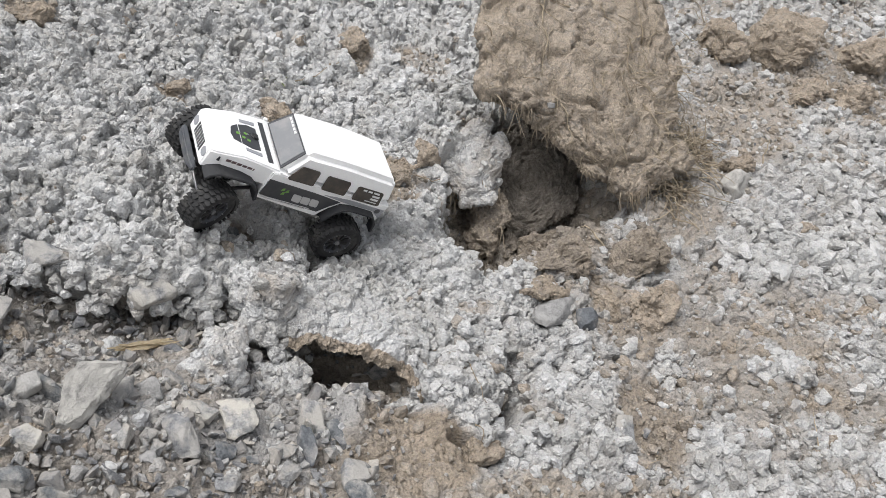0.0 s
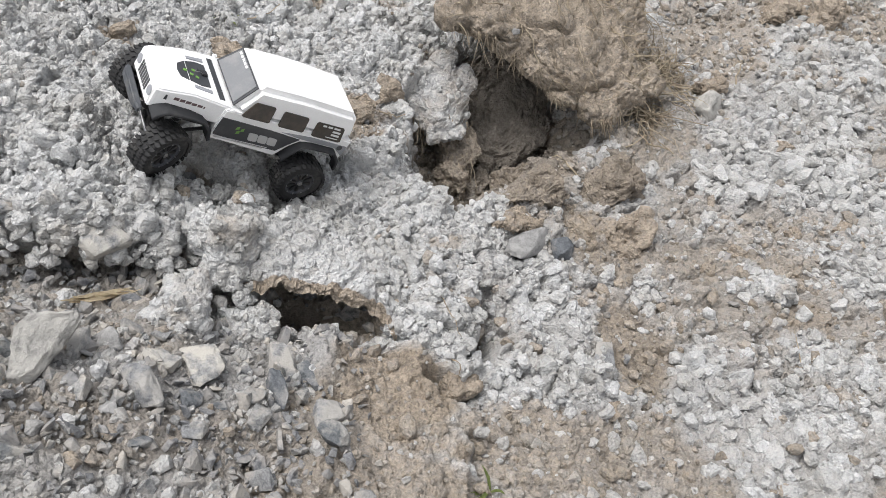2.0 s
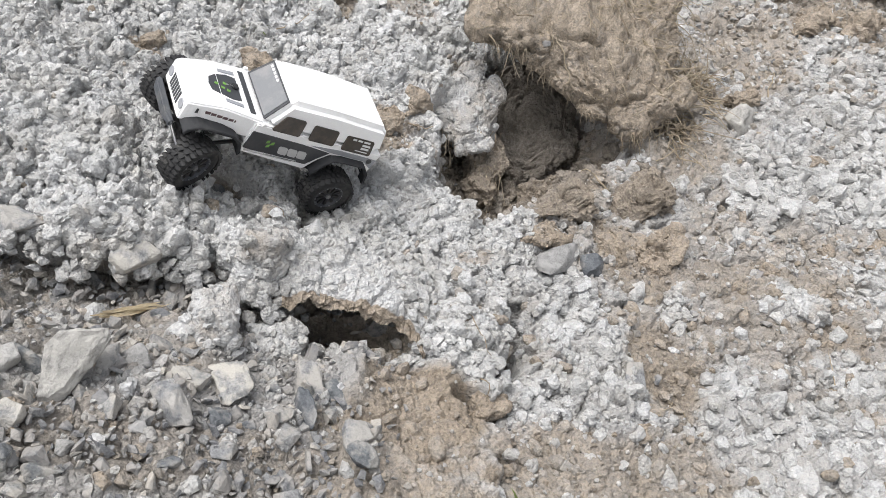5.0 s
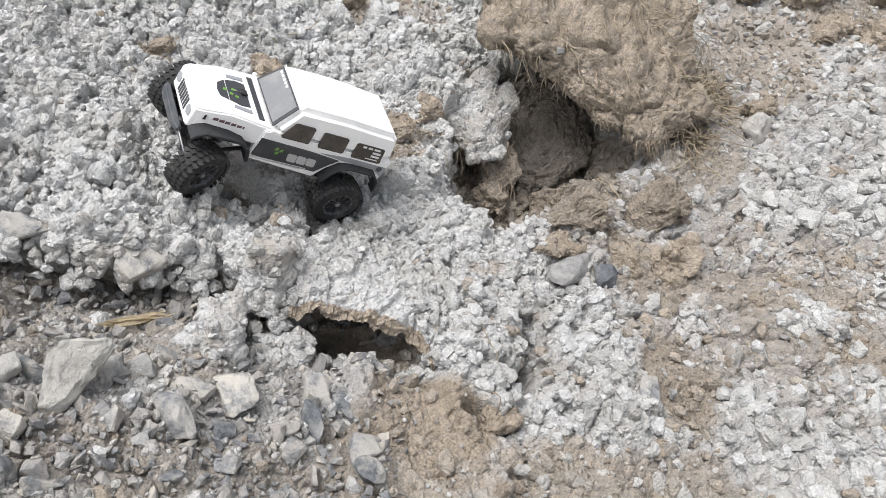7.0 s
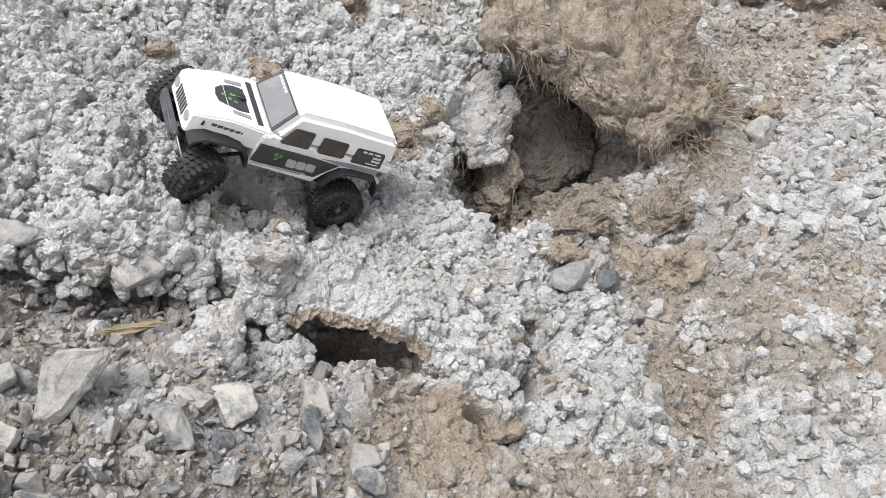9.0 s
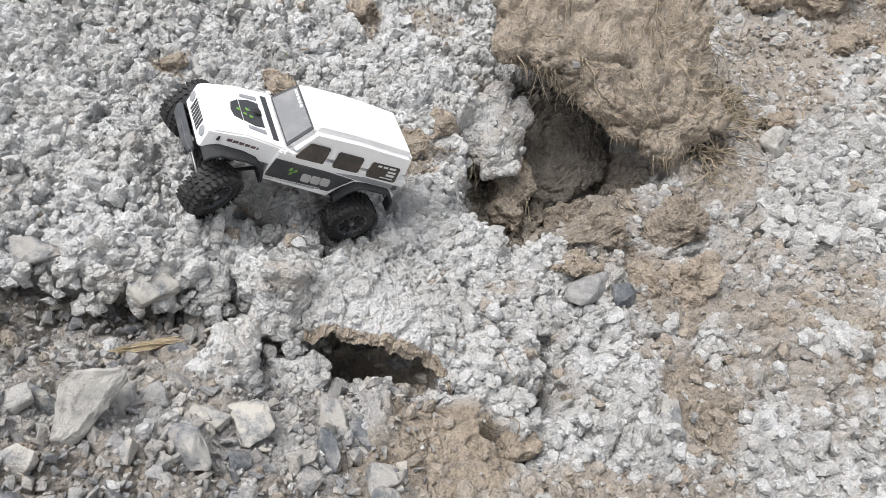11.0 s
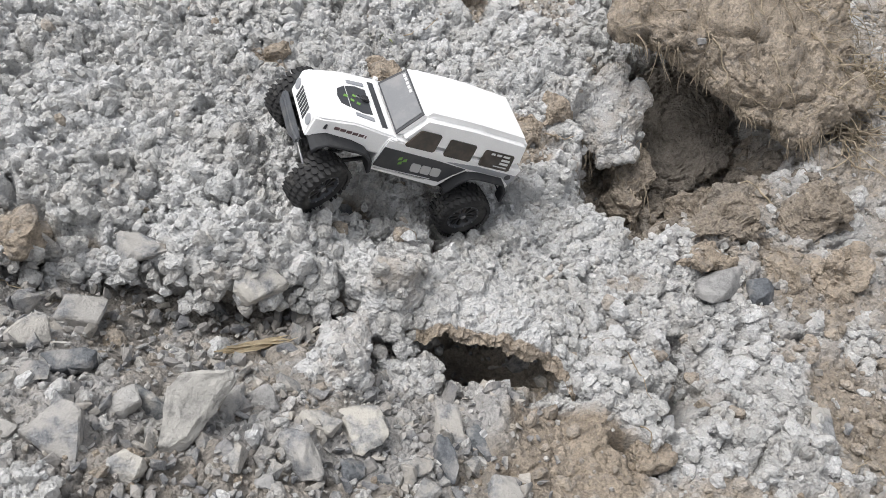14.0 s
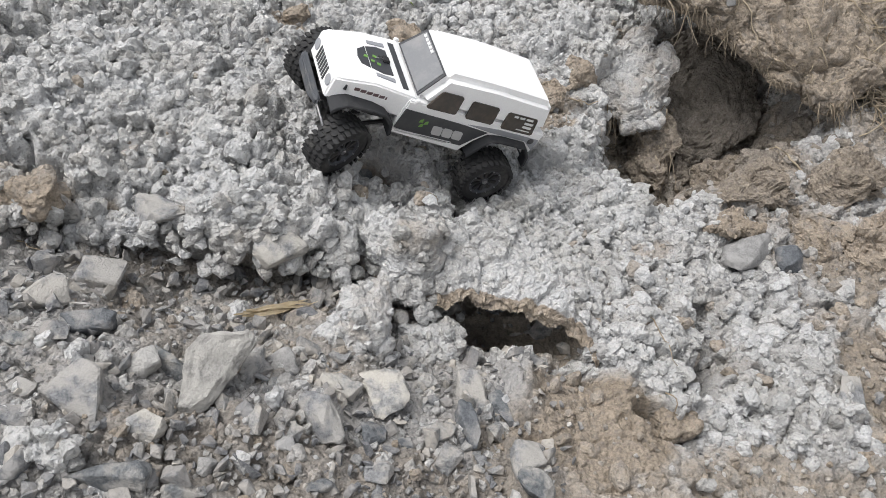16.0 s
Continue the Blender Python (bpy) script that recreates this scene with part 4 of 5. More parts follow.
MORE_GREY = [
    (-0.048, -0.222, 0.012, 0.010, -83), (-0.103, -0.206, 0.011, 0.005, 11), (-0.165, -0.187, 0.013, 0.007, -10), (-0.215, -0.220, 0.008, 0.007, -21), (-0.260, -0.120, 0.011, 0.005, 18),
    (-0.216, -0.106, 0.009, 0.009, 17), (0.198, -0.132, 0.020, 0.010, -100), (-0.280, -0.242, 0.006, 0.004, 14), (-0.037, -0.113, 0.009, 0.005, 12), (-0.327, -0.251, 0.009, 0.008, 15),
    (-0.331, -0.234, 0.010, 0.005, 9), (-0.136, -0.242, 0.009, 0.007, 11)]
DARK_STONES = [
    (-0.158, -0.090, 0.022, 0.015, 22), (-0.059, -0.177, 0.010, 0.007, -60), (-0.081, -0.198, 0.016, 0.008, -59), (-0.143, -0.217, 0.009, 0.008, 12), (-0.263, -0.198, 0.015, 0.008, -59),
    (-0.274, -0.275, 0.021, 0.008, 19), (-0.319, -0.275, 0.009, 0.007, 13), (-0.073, -0.113, 0.017, 0.006, 17), (-0.289, -0.207, 0.008, 0.006, 41), (-0.313, -0.181, 0.014, 0.007, 18),
    (0.190, 0.001, 0.014, 0.011, -75), (-0.342, -0.204, 0.009, 0.005, 17), (-0.122, -0.218, 0.006, 0.004, 11), (-0.171, -0.256, 0.006, 0.008, -73), (-0.050, -0.240, 0.014, 0.011, 12)]
MORE_DARK = [(-0.237, -0.275, 0.011, 0.006, 13), (-0.260, -0.269, 0.010, 0.005, 2), (-0.166, 0.028, 0.014, 0.011, 30), (-0.152, 0.018, 0.010, 0.010, 70)]
PALE_STONES = [(-0.202, -0.177, 0.011, 0.010, 15), (-0.276, -0.205, 0.012, 0.008, 52), (0.157, 0.000, 0.028, 0.021, 5), (-0.230, -0.258, 0.006, 0.005, 12), (-0.190, -0.236, 0.007, 0.005, 12),
               (0.420, 0.243, 0.017, 0.018, 8)]


def stone(u, v, a, b, heading, mat, seed, label):
    g = np.random.default_rng(seed)
    c = b * g.uniform(0.7, 0.95)
    ob = part("stone", weathered(chip(seed, a * 1.08, b * 1.1, c, 12, 0.09), b, seed % 40), mat)
    m = stand(u, v, c * 0.45, 0.25)
    m.translation = Vector(place(u, v, form(u, v) + c * 0.6))
    x = ACROSS * math.cos(radians(heading)) + ALONG * math.sin(radians(heading))
    z = UP + EYE_SIDE * 0.25 + g.normal(size=3) * 0.12
    y = np.cross(z, x)
    y = y / np.linalg.norm(y)
    x = x / np.linalg.norm(x)
    z = np.cross(x, y)
    k = Matrix([(*r, 0) for r in np.stack([x, y, z], 1)] + [(0, 0, 0, 1)])
    k.translation = m.translation
    ob.matrix_world = k
    return tagged(ob, label, "stone", "loose stones")


seed = 500
knob = tagged(part("stone", chip(77, 0.006, 0.005, 0.005, 14, 0.2), M_PALE), "small whitish pebble stuck in the brown clod", "stone")
knob_at = big_m.inverted() @ Vector((0.125, 0.842, 0.196))
knob.matrix_world = Matrix.Translation(big_m @ Vector(on_clod(knob_at.x, knob_at.y, 0.0015))) @ Matrix.Scale(0.75, 4)
for rows, mat, label in ((GREY_STONES + MORE_GREY, M_GREY, "dusty grey angular shale stone lying in the dirt"), (DARK_STONES + MORE_DARK, M_DARK, "dark blue-grey split shale stone in the grit"),
                         (PALE_STONES, M_PALE, "pale dusty angular stone resting on the crumbs")):
    for row in rows:
        seed += 1
        stone(*row, mat, seed, label)

# the large pale stone
bm = bmesh.new()
SLAB = [(-0.0096, 0.0194), (0.0016, 0.0254), (0.0259, 0.015), (0.026, 0.0084), (0.0102, 0.002), (-0.0013, -0.0085), (-0.0097, -0.0143), (-0.0216, -0.0181), (-0.0274, -0.0132), (-0.0203, 0.0008)]
for x, y in SLAB:
    bm.verts.new((x * 0.86 - 0.003, y * 0.80 + 0.003, 0.006 + 0.10 * y - 0.10 * x))
    bm.verts.new((x, y, 0.0))
    bm.verts.new((x * 0.9, y * 0.9, -0.016))
bmesh.ops.convex_hull(bm, input=bm.verts[:])
bmesh.ops.dissolve_limit(bm, angle_limit=radians(8), verts=bm.verts[:], edges=bm.edges[:])
slab = tagged(part("stone", weathered(bm, 0.010, 3, 7), M_PALE), "large pale wedge-shaped stone tilted on the gravel", "stone", "loose stones")
slab_n = np.array((0.41, -0.60, 0.687))
slab_x = np.cross((0, 0, 1.0), slab_n) / np.linalg.norm(np.cross((0, 0, 1.0), slab_n))
slab.matrix_world = Matrix([(*r, 0) for r in np.stack([slab_x, np.cross(slab_n, slab_x), slab_n], 1)] + [(0, 0, 0, 1)])
slab.matrix_world.translation = Vector(np.array((-0.235, 0.405, 0.168)) + 0.008 * slab_n)


# ---- plants and straw ----
def leaf_look(a, b):
    def build(n, l, s):
        l.new(mix(n, l, grain(n, l, 250, 4), a, b), s.inputs["Base Color"])
        relief(n, l, s, [(grain(n, l, 500, 3), 0.001)], 0.6)
    return build


M_GREEN = material("sprout", leaf_look((0.12, 0.17, 0.05), (0.30, 0.34, 0.13)), 0.6, 0, 0.3)
M_HUSK = material("husk", leaf_look((0.42, 0.34, 0.22), (0.70, 0.61, 0.45)), 0.8, 0, 0.2)


def blade(points, width):
    """A folded leaf blade through points."""
    bm = bmesh.new()
    pts = [Vector(p) for p in points]
    rows = []
    for i, p in enumerate(pts):
        d = (pts[min(i + 1, len(pts) - 1)] - pts[max(i - 1, 0)]).normalized()
        side = d.cross(Vector(UP)).normalized()
        w = width * math.sin(math.pi * (0.12 + 0.86 * i / (len(pts) - 1)))
        rows.append([bm.verts.new(p - side * w + Vector(UP) * w * 0.5), bm.verts.new(p), bm.verts.new(p + side * w + Vector(UP) * w * 0.5)])
    for a, b in zip(rows, rows[1:]):
        for k in (0, 1):
            bm.faces.new((a[k], a[k + 1], b[k + 1], b[k]))
    bmesh.ops.solidify(bm, geom=bm.faces[:], thickness=0.0003)
    return bm


def sprout(u, v, n, length, seed, label):
    g = np.random.default_rng(seed)
    root = place(u, v, form(u, v) + 0.002)
    top = new("sprout")
    top.location = root
    for i in range(n):
        d = np.array((g.normal() * 0.7, -0.2 + g.normal() * 0.4, 0.7))
        part("leaf", blade(wander((0, 0, 0), d, length * g.uniform(0.7, 1.2), 6, 0.12, (0, 0, -0.12), g), length * 0.07), M_GREEN, top)
    return tagged(top, label, "plant")


sprout(-0.130, 0.158, 6, 0.028, 3, "small green sprout growing from a crack")
sprout(0.077, -0.262, 4, 0.022, 5, "small green grass sprout in the dirt")
sprout(-0.155, 0.235, 5, 0.018, 6, "small dull green sprout among grey crumbs")
g = np.random.default_rng(19)
husk = tagged(new("dry_leaf"), "crumpled tan dry leaf lying on the grit", "leaf")
for i in range(6):
    t = np.linspace(0.35 * g.random(), 1 - 0.25 * g.random(), 9)
    a, b = -0.240 + 0.054 * t, -0.140 + 0.027 * t + 0.0022 * np.sin(7 * t + i) + g.normal() * 0.0016
    part("leaf_shred", blade(place(a, b, form(a, b) + 0.006 + 0.0022 * np.sin(9 * t + 2 * i) + 0.001 * i), g.uniform(0.0010, 0.0022)), M_HUSK, husk)


def lying(u0, v0, u1, v1, radius, seed, lift=0.006):
    g = np.random.default_rng(seed)
    t = np.linspace(0, 1, 9)
    a, b = u0 + (u1 - u0) * t + g.normal(size=9) * 0.0012, v0 + (v1 - v0) * t + g.normal(size=9) * 0.0012
    h = np.maximum.accumulate(form(a, b)) if lift > 0.01 else form(a, b)
    return tube(place(a, b, h + lift + 0.002 * np.sin(t * 3.1)), radius)


for i, row in enumerate([(0.01, 0.161, 0.062, 0.165, 0.0008), (-0.138, 0.246, -0.085, 0.30, 0.0007), (0.33, 0.23, 0.43, 0.21, 0.0009), (0.36, 0.26, 0.44, 0.26, 0.0009), (0.47, 0.30, 0.50, 0.36, 0.0011),
                         (0.30, 0.17, 0.37, 0.215, 0.0008), (0.5, 0.26, 0.53, 0.22, 0.0011), (0.235, 0.115, 0.20, 0.15, 0.0013), (0.05, -0.09, 0.066, -0.13, 0.0006), (0.40, -0.12, 0.41, -0.08, 0.0007),
                         (0.215, -0.165, 0.235, -0.15, 0.0006), (0.245, -0.16, 0.225, -0.145, 0.0006), (0.055, -0.15, 0.072, -0.17, 0.0006), (-0.39, -0.115, -0.35, -0.125, 0.0006)]):
    tagged(part("straw", lying(*row, 20 + i), M_STRAW), "dry pale straw lying across the crumbs", "straw", "straws")


# ---- the toy crawler car, modelled in millimetres ----
MM = 0.00094
LEFT = 1


def paint_look(colour, dirt, amount):
    def build(n, l, s):
        d = ramp(n, l, grain(n, l, 45, 6, 0.7), [(0.5, (0.0, 0.0, 0.0)), (0.75, (amount, amount, amount))])
        c = mix(n, l, d, colour, dirt)
        l.new(mix(n, l, 0.12, c, ramp(n, l, grain(n, l, 900, 2), [(0.4, tuple(x * 0.7 for x in colour)), (0.6, colour)])), s.inputs["Base Color"])
        relief(n, l, s, [(grain(n, l, 500, 2), 0.0003)], 0.15)
    return build


M_WHITE = material("white_paint", paint_look((0.87, 0.87, 0.87), (0.62, 0.58, 0.52), 0.15), 0.28, 0, 0.5)
M_BLACK = material("black_plastic", paint_look((0.022, 0.022, 0.024), (0.28, 0.25, 0.21), 0.35), 0.5, 0, 0.4)
M_TYRE = material("tyre_rubber", paint_look((0.03, 0.03, 0.031), (0.24, 0.23, 0.21), 0.45), 0.75, 0, 0.3)
M_BAND = material("graphite_decal", paint_look((0.045, 0.047, 0.052), (0.2, 0.19, 0.18), 0.2), 0.35, 0, 0.4)
M_SILVER = material("silver_decal", paint_look((0.30, 0.31, 0.33), (0.4, 0.38, 0.35), 0.2), 0.4, 0, 0.4)
M_LIGHT = material("pale_decal", paint_look((0.62, 0.62, 0.62), (0.5, 0.48, 0.45), 0.2), 0.4, 0, 0.4)
M_EMBLEM = material("emblem_decal", paint_look((0.46, 0.46, 0.46), (0.5, 0.48, 0.45), 0.2), 0.4, 0, 0.4)
M_GREENDECAL = material("green_decal", paint_look((0.16, 0.34, 0.07), (0.3, 0.3, 0.2), 0.2), 0.4, 0, 0.4)
M_RUST = material("dark_red_decal", paint_look((0.13, 0.085, 0.09), (0.3, 0.25, 0.22), 0.2), 0.4, 0, 0.4)
M_WINDOW = material("tinted_window", paint_look((0.035, 0.028, 0.022), (0.14, 0.10, 0.07), 0.6), 0.12, 0, 0.6)
M_SCREEN = material("clear_windscreen", paint_look((0.20, 0.205, 0.215), (0.34, 0.33, 0.32), 0.6), 0.3, 0, 0.25)
M_SLATE = material("slate_plastic", paint_look((0.07, 0.075, 0.085), (0.28, 0.26, 0.23), 0.35), 0.55, 0, 0.4)
M_FLARE = material("flare_plastic", paint_look((0.03, 0.031, 0.034), (0.20, 0.19, 0.17), 0.2), 0.65, 0, 0.25)
M_STEEL = material("steel", paint_look((0.35, 0.35, 0.36), (0.25, 0.22, 0.2), 0.3), 0.35, 0.9, 0.5)

car = tagged(new("toy_car"), "white and black radio-controlled crawler car climbing the crumbly bank", "toy car")
car.matrix_world = pose(-0.1789, 0.6604, 0.1689, -24.6, -31.7, 213.5)


def done(bm):
    bmesh.ops.recalc_face_normals(bm, faces=bm.faces[:])
    bmesh.ops.scale(bm, vec=(MM, MM, MM), verts=bm.verts[:])
    return bm


def prism(profile, y0, y1, bevel=0.0, axis="y", segments=2):
    """A side profile (x, z) drawn out from y0 to y1."""
    bm = bmesh.new()
    put = {"y": lambda a, b, c: (a, c, b), "x": lambda a, b, c: (c, a, b), "z": lambda a, b, c: (a, b, c)}[axis]
    r0, r1 = [bm.verts.new(put(a, b, y0)) for a, b in profile], [bm.verts.new(put(a, b, y1)) for a, b in profile]
    bm.faces.new(r0)
    bm.faces.new(r1[::-1])
    for k in range(len(profile)):
        j = (k + 1) % len(profile)
        bm.faces.new((r0[k], r0[j], r1[j], r1[k]))
    bmesh.ops.recalc_face_normals(bm, faces=bm.faces[:])
    if bevel:
        bmesh.ops.bevel(bm, geom=bm.edges[:], offset=bevel, segments=segments, affect="EDGES", clamp_overlap=True)
    return bm


def hull_of(points, bevel, segments=3):
    bm = bmesh.new()
    for p in points:
        bm.verts.new(p)
    bmesh.ops.convex_hull(bm, input=bm.verts[:])
    bmesh.ops.dissolve_limit(bm, angle_limit=radians(3), verts=bm.verts[:], edges=bm.edges[:])
    if bevel:
        bmesh.ops.bevel(bm, geom=bm.edges[:], offset=bevel, segments=segments, affect="EDGES", clamp_overlap=True)
    return bm


def plate(points, push, thick=0.5):
    """A thin flat decal or pane through 3D points, standing off along push."""
    bm = bmesh.new()
    n = Vector(push).normalized()
    lo, hi = [bm.verts.new(Vector(p) - n * 0.4) for p in points], [bm.verts.new(Vector(p) + n * thick) for p in points]
    bm.faces.new(hi)
    bm.faces.new(lo[::-1])
    for k in range(len(points)):
        j = (k + 1) % len(points)
        bm.faces.new((lo[k], lo[j], hi[j], hi[k]))
    return bm


def rod(a, b, r, sides=10):
    return tube([Vector(a), (Vector(a) + Vector(b)) / 2, Vector(b)], r, 1.0, sides)


def car_part(name, bm, mat, parent=None, label="", soft=False):
    ob = part(name, done(bm), mat, parent or car, label)
    if soft:
        for p in ob.data.polygons:
            p.use_smooth = True
        ob.data.set_sharp_from_angle(angle=radians(35))
    return ob


TUB = [(31, 79), (31, 45), (-38, 40.5), (-46, 55), (-54, 64), (-94, 64), (-100, 57), (-103, 49), (-105, 50), (-106, 79)]
body = car_part("body", prism(TUB, -36, 36, 1.6), M_WHITE, label="glossy white plastic body", soft=True)
cabin = car_part("cabin", hull_of([(25.5, s * 34.5, 77) for s in (-1, 1)] + [(-105, s * 36, 77) for s in (-1, 1)] + [(8, s * 30, 106) for s in (-1, 1)] + [(-40, s * 31, 108) for s in (-1, 1)]
                                  + [(-99, s * 30.5, 106) for s in (-1, 1)], 5.0, 4), M_WHITE, label="glossy white roof", soft=True)
hood = car_part("hood", hull_of([(24, s * 34, z) for s in (-1, 1) for z in (60, 80.6)] + [(87, s * 28, z) for s in (-1, 1) for z in (57, 77)] + [(60, s * 30, 81.6) for s in (-1, 1)]
                                + [(91, s * 25.5, z) for s in (-1, 1) for z in (55, 75)], 3.0), M_WHITE, label="glossy white bonnet", soft=True)


def side_y(z):
    return 36.1 - max(z - 77, 0) / 29 * 5.6


for s in (-1, 1):
    for k, win in enumerate(([(15.5, 78), (14, 76.8), (-11, 76.8), (-12.5, 78), (-12.5, 92), (-11, 93.2), (6, 93.2), (8, 92)], [(-22, 77.4), (-23.5, 76), (-48, 76), (-49.5, 77.4), (-49, 90.6), (-47.5, 92), (-23.5, 92), (-22, 90.6)], [(-59, 76.4), (-60.5, 75), (-91, 75), (-92.5, 76.4), (-90.5, 89.6), (-89, 91), (-60.5, 91), (-59, 89.6)])):
        pane = car_part("side_window", plate([(x, s * side_y(z), z) for x, z in win], (0, s, 0.2), 0.7), M_WINDOW, cabin, "dark tinted side window")
        if k == 2:
            for i, (x0, x1, z0, z1) in enumerate(((-66, -70, 87.6, 89.4), (-72, -77, 87.6, 89.4), (-79, -86, 87.6, 89.4), (-79, -88, 83.8, 85.8), (-79, -88, 80.4, 82.4), (-74, -88, 77.6, 78.4))):
                car_part("sticker", plate([(x, s * side_y(z), z) for x, z in ((x0, z0), (x1, z0), (x1, z1), (x0, z1))], (0, s, 0.2), 1.0), M_LIGHT, pane, "pale sticker bar")
    band = car_part("side_decal", plate([(x, s * 36.1, z) for x, z in ((30, 71), (30, 51), (4, 48.5), (-36, 47.5), (-44, 58), (-52, 67), (-20, 69.5))], (0, s, 0)), M_BAND, body, "graphite side decal")
    car_part("side_decal", plate([(x, s * 36.1, z) for x, z in ((-30, 70.5), (-52, 68), (-92, 67.5), (-104, 60), (-104, 72), (-60, 73))], (0, s, 0), 0.4), M_SILVER, body, "silver-grey side decal")
    for x in (-3, -13, -23):
        car_part("emblem", plate([(a, s * 36.1, z) for a, z in ((x, 54.0), (x - 1.4, 52.8), (x - 8.6, 52.6), (x - 9.2, 54.4), (x - 7.8, 60.4), (x - 6.2, 61.6), (x + 0.6, 61.8), (x + 1.6, 60.4))], (0, s, 0), 0.9), M_EMBLEM, band, "pale emblem shape")
    for x, z in ((11, 57), (8, 60.5), (13, 61.5)):
        car_part("badge", plate([(x, s * 36.1, z), (x - 3.4, s * 36.1, z + 1), (x - 2.6, s * 36.1, z + 4), (x - 0.4, s * 36.1, z + 3)], (0, s, 0), 0.9), M_GREENDECAL, band, "green badge")
    for z0, z1, x1 in ((50.2, 49.4, -26), (48.6, 47.4, -22)):
        car_part("pinstripe", plate([(28, s * 36.1, z0), (x1, s * 36.1, z1), (x1, s * 36.1, z1 - 0.7), (28, s * 36.1, z0 - 0.5)], (0, s, 0), 0.9), M_LIGHT, band)
    for i in range(7):
        x = 74 - i * 5.2
        y = 28.1 + (87 - x) / 53 * 4.0
        car_part("bonnet_lettering", plate([(x, s * (y + 0.1), 71.0), (x - 4.2, s * (y + 0.4), 71.4), (x - 4.2, s * (y + 0.4), 74.0), (x, s * (y + 0.1), 73.6)], (0.1, s, 0), 0.6), M_RUST, hood, "dark red bar")
    car_part("latch", plate([(82, s * 28.5, 69), (79.5, s * 28.7, 69), (80.2, s * 28.7, 73.5), (81.4, s * 28.6, 73.5)], (0.1, s, 0), 0.7), M_BAND, hood)
    # flares over the wheels
    for arch, y0, y1 in (([(32, 47), (36, 58), (45, 64), (57, 66), (78, 65.5), (86, 61), (89, 56)], 25, 42), ([(-42, 44), (-48, 57), (-56, 65.5), (-66, 67), (-92, 66.5), (-101, 58), (-104, 47)], 33, 44)):
        inner = [(x + (-2.2 if x < sum(a for a, _ in arch) / 7 - 20 else 2.2 if x > sum(a for a, _ in arch) / 7 + 20 else 0) * -1.0, z - 2.6) for x, z in arch]
        bm = prism(arch + inner[::-1], s * y0, s * y1, 0.7, segments=1)
        car_part("fender_flare", bm, M_FLARE, body, "matt black fender flare", soft=True)
    car_part("rock_slider", prism([(30, 46), (-38, 41.5), (-38, 38.5), (28, 42.5)], s * 26, s * 33, 0.8), M_BLACK, body, "black side sill")
    car_part("mirror_stub", hull_of([(24 + a, s * (34 + b), 80 + c) for a in (-2, 2) for b in (0, 3) for c in (-1.5, 1.5)], 0.6), M_WHITE, cabin)
    car_part("headlight", prism([(19.5 * s + 4.6 * math.cos(t), 67 + 4.6 * math.sin(t)) for t in np.linspace(0, 6.28, 20, endpoint=False)], 86, 91.8, 0.4, "x", 1), M_SILVER, hood, "round grey headlight")
    car_part("shock_mount", hull_of([(x + a, s * (23 + b), 50 + c) for x in (58,) for a in (-3, 3) for b in (-2, 2) for c in (-6, 10)], 0.8), M_BLACK, car)

for i in range(7):
    y = -11.4 + i * 3.8
    car_part("grille_slot", plate([(91.0, y - 1.1, 60), (91.0, y + 1.1, 60), (91.0, y + 1.1, 72), (91.0, y - 1.1, 72)], (1, 0, 0.05), 0.5), M_BAND, hood, "dark grille slot")
# bonnet decal, hook, cowl
hood_z = lambda x: 81 + (x - 34) / 26 * 0.6 if x < 60 else 81.6 - (x - 60) / 27 * 4.6
vent = car_part("bonnet_decal", plate([(x, y, hood_z(x)) for x, y in ((41, -14), (41, 14), (50, 15), (59.5, 12), (59.5, -12), (50, -15))], (0.02, 0, 1), 0.5), M_BAND, hood, "dark bonnet decal")
car_part("bonnet_decal", plate([(x, y, hood_z(x)) for x, y in ((60.5, -12), (60.5, 12), (67, 8), (68.5, 0), (67, -8))], (0.25, 0, 1), 0.5), M_BAND, hood, "dark bonnet decal")
for x, y in ((55, -4), (58, 2), (53, 4), (63, -2)):
    car_part("badge", plate([(x, y, hood_z(x)), (x - 3, y + 1, hood_z(x - 3)), (x - 2, y + 3.5, hood_z(x - 2)), (x + 1, y + 2.5, hood_z(x))], (0.05, 0, 1), 0.9), M_GREENDECAL, vent, "green badge")
for s in (-1, 1):
    car_part("bonnet_vent", plate([(x, y, hood_z(x)) for x, y in ((41, s * 18), (41, s * 22), (57, s * 20), (57, s * 16.5))], (0.02, 0, 1), 0.6), M_SILVER, hood, "grey bonnet vent")
car_part("bonnet_catch", hull_of([(44 + a, -2 + b, 81.5 + c) for a in (-3, 3) for b in (-3.5, 3.5) for c in (-1.5, 2)], 0.8), M_BLACK, hood, "black bonnet catch")
car_part("cable_tie", tube([(46, 1, 82.5), (49, 2, 85), (52, 0, 84), (53, -3, 81), (50, -4, 82.5), (48, -1, 83)], 0.5, 1.0), M_STEEL, hood)
car_part("cowl", plate([(30.5, -26, 80.9), (30.5, 26, 80.9), (35.5, 26, 81.0), (35.5, -26, 81.0)], (0.02, 0, 1), 0.5), M_BAND, hood, "dark cowl strip")
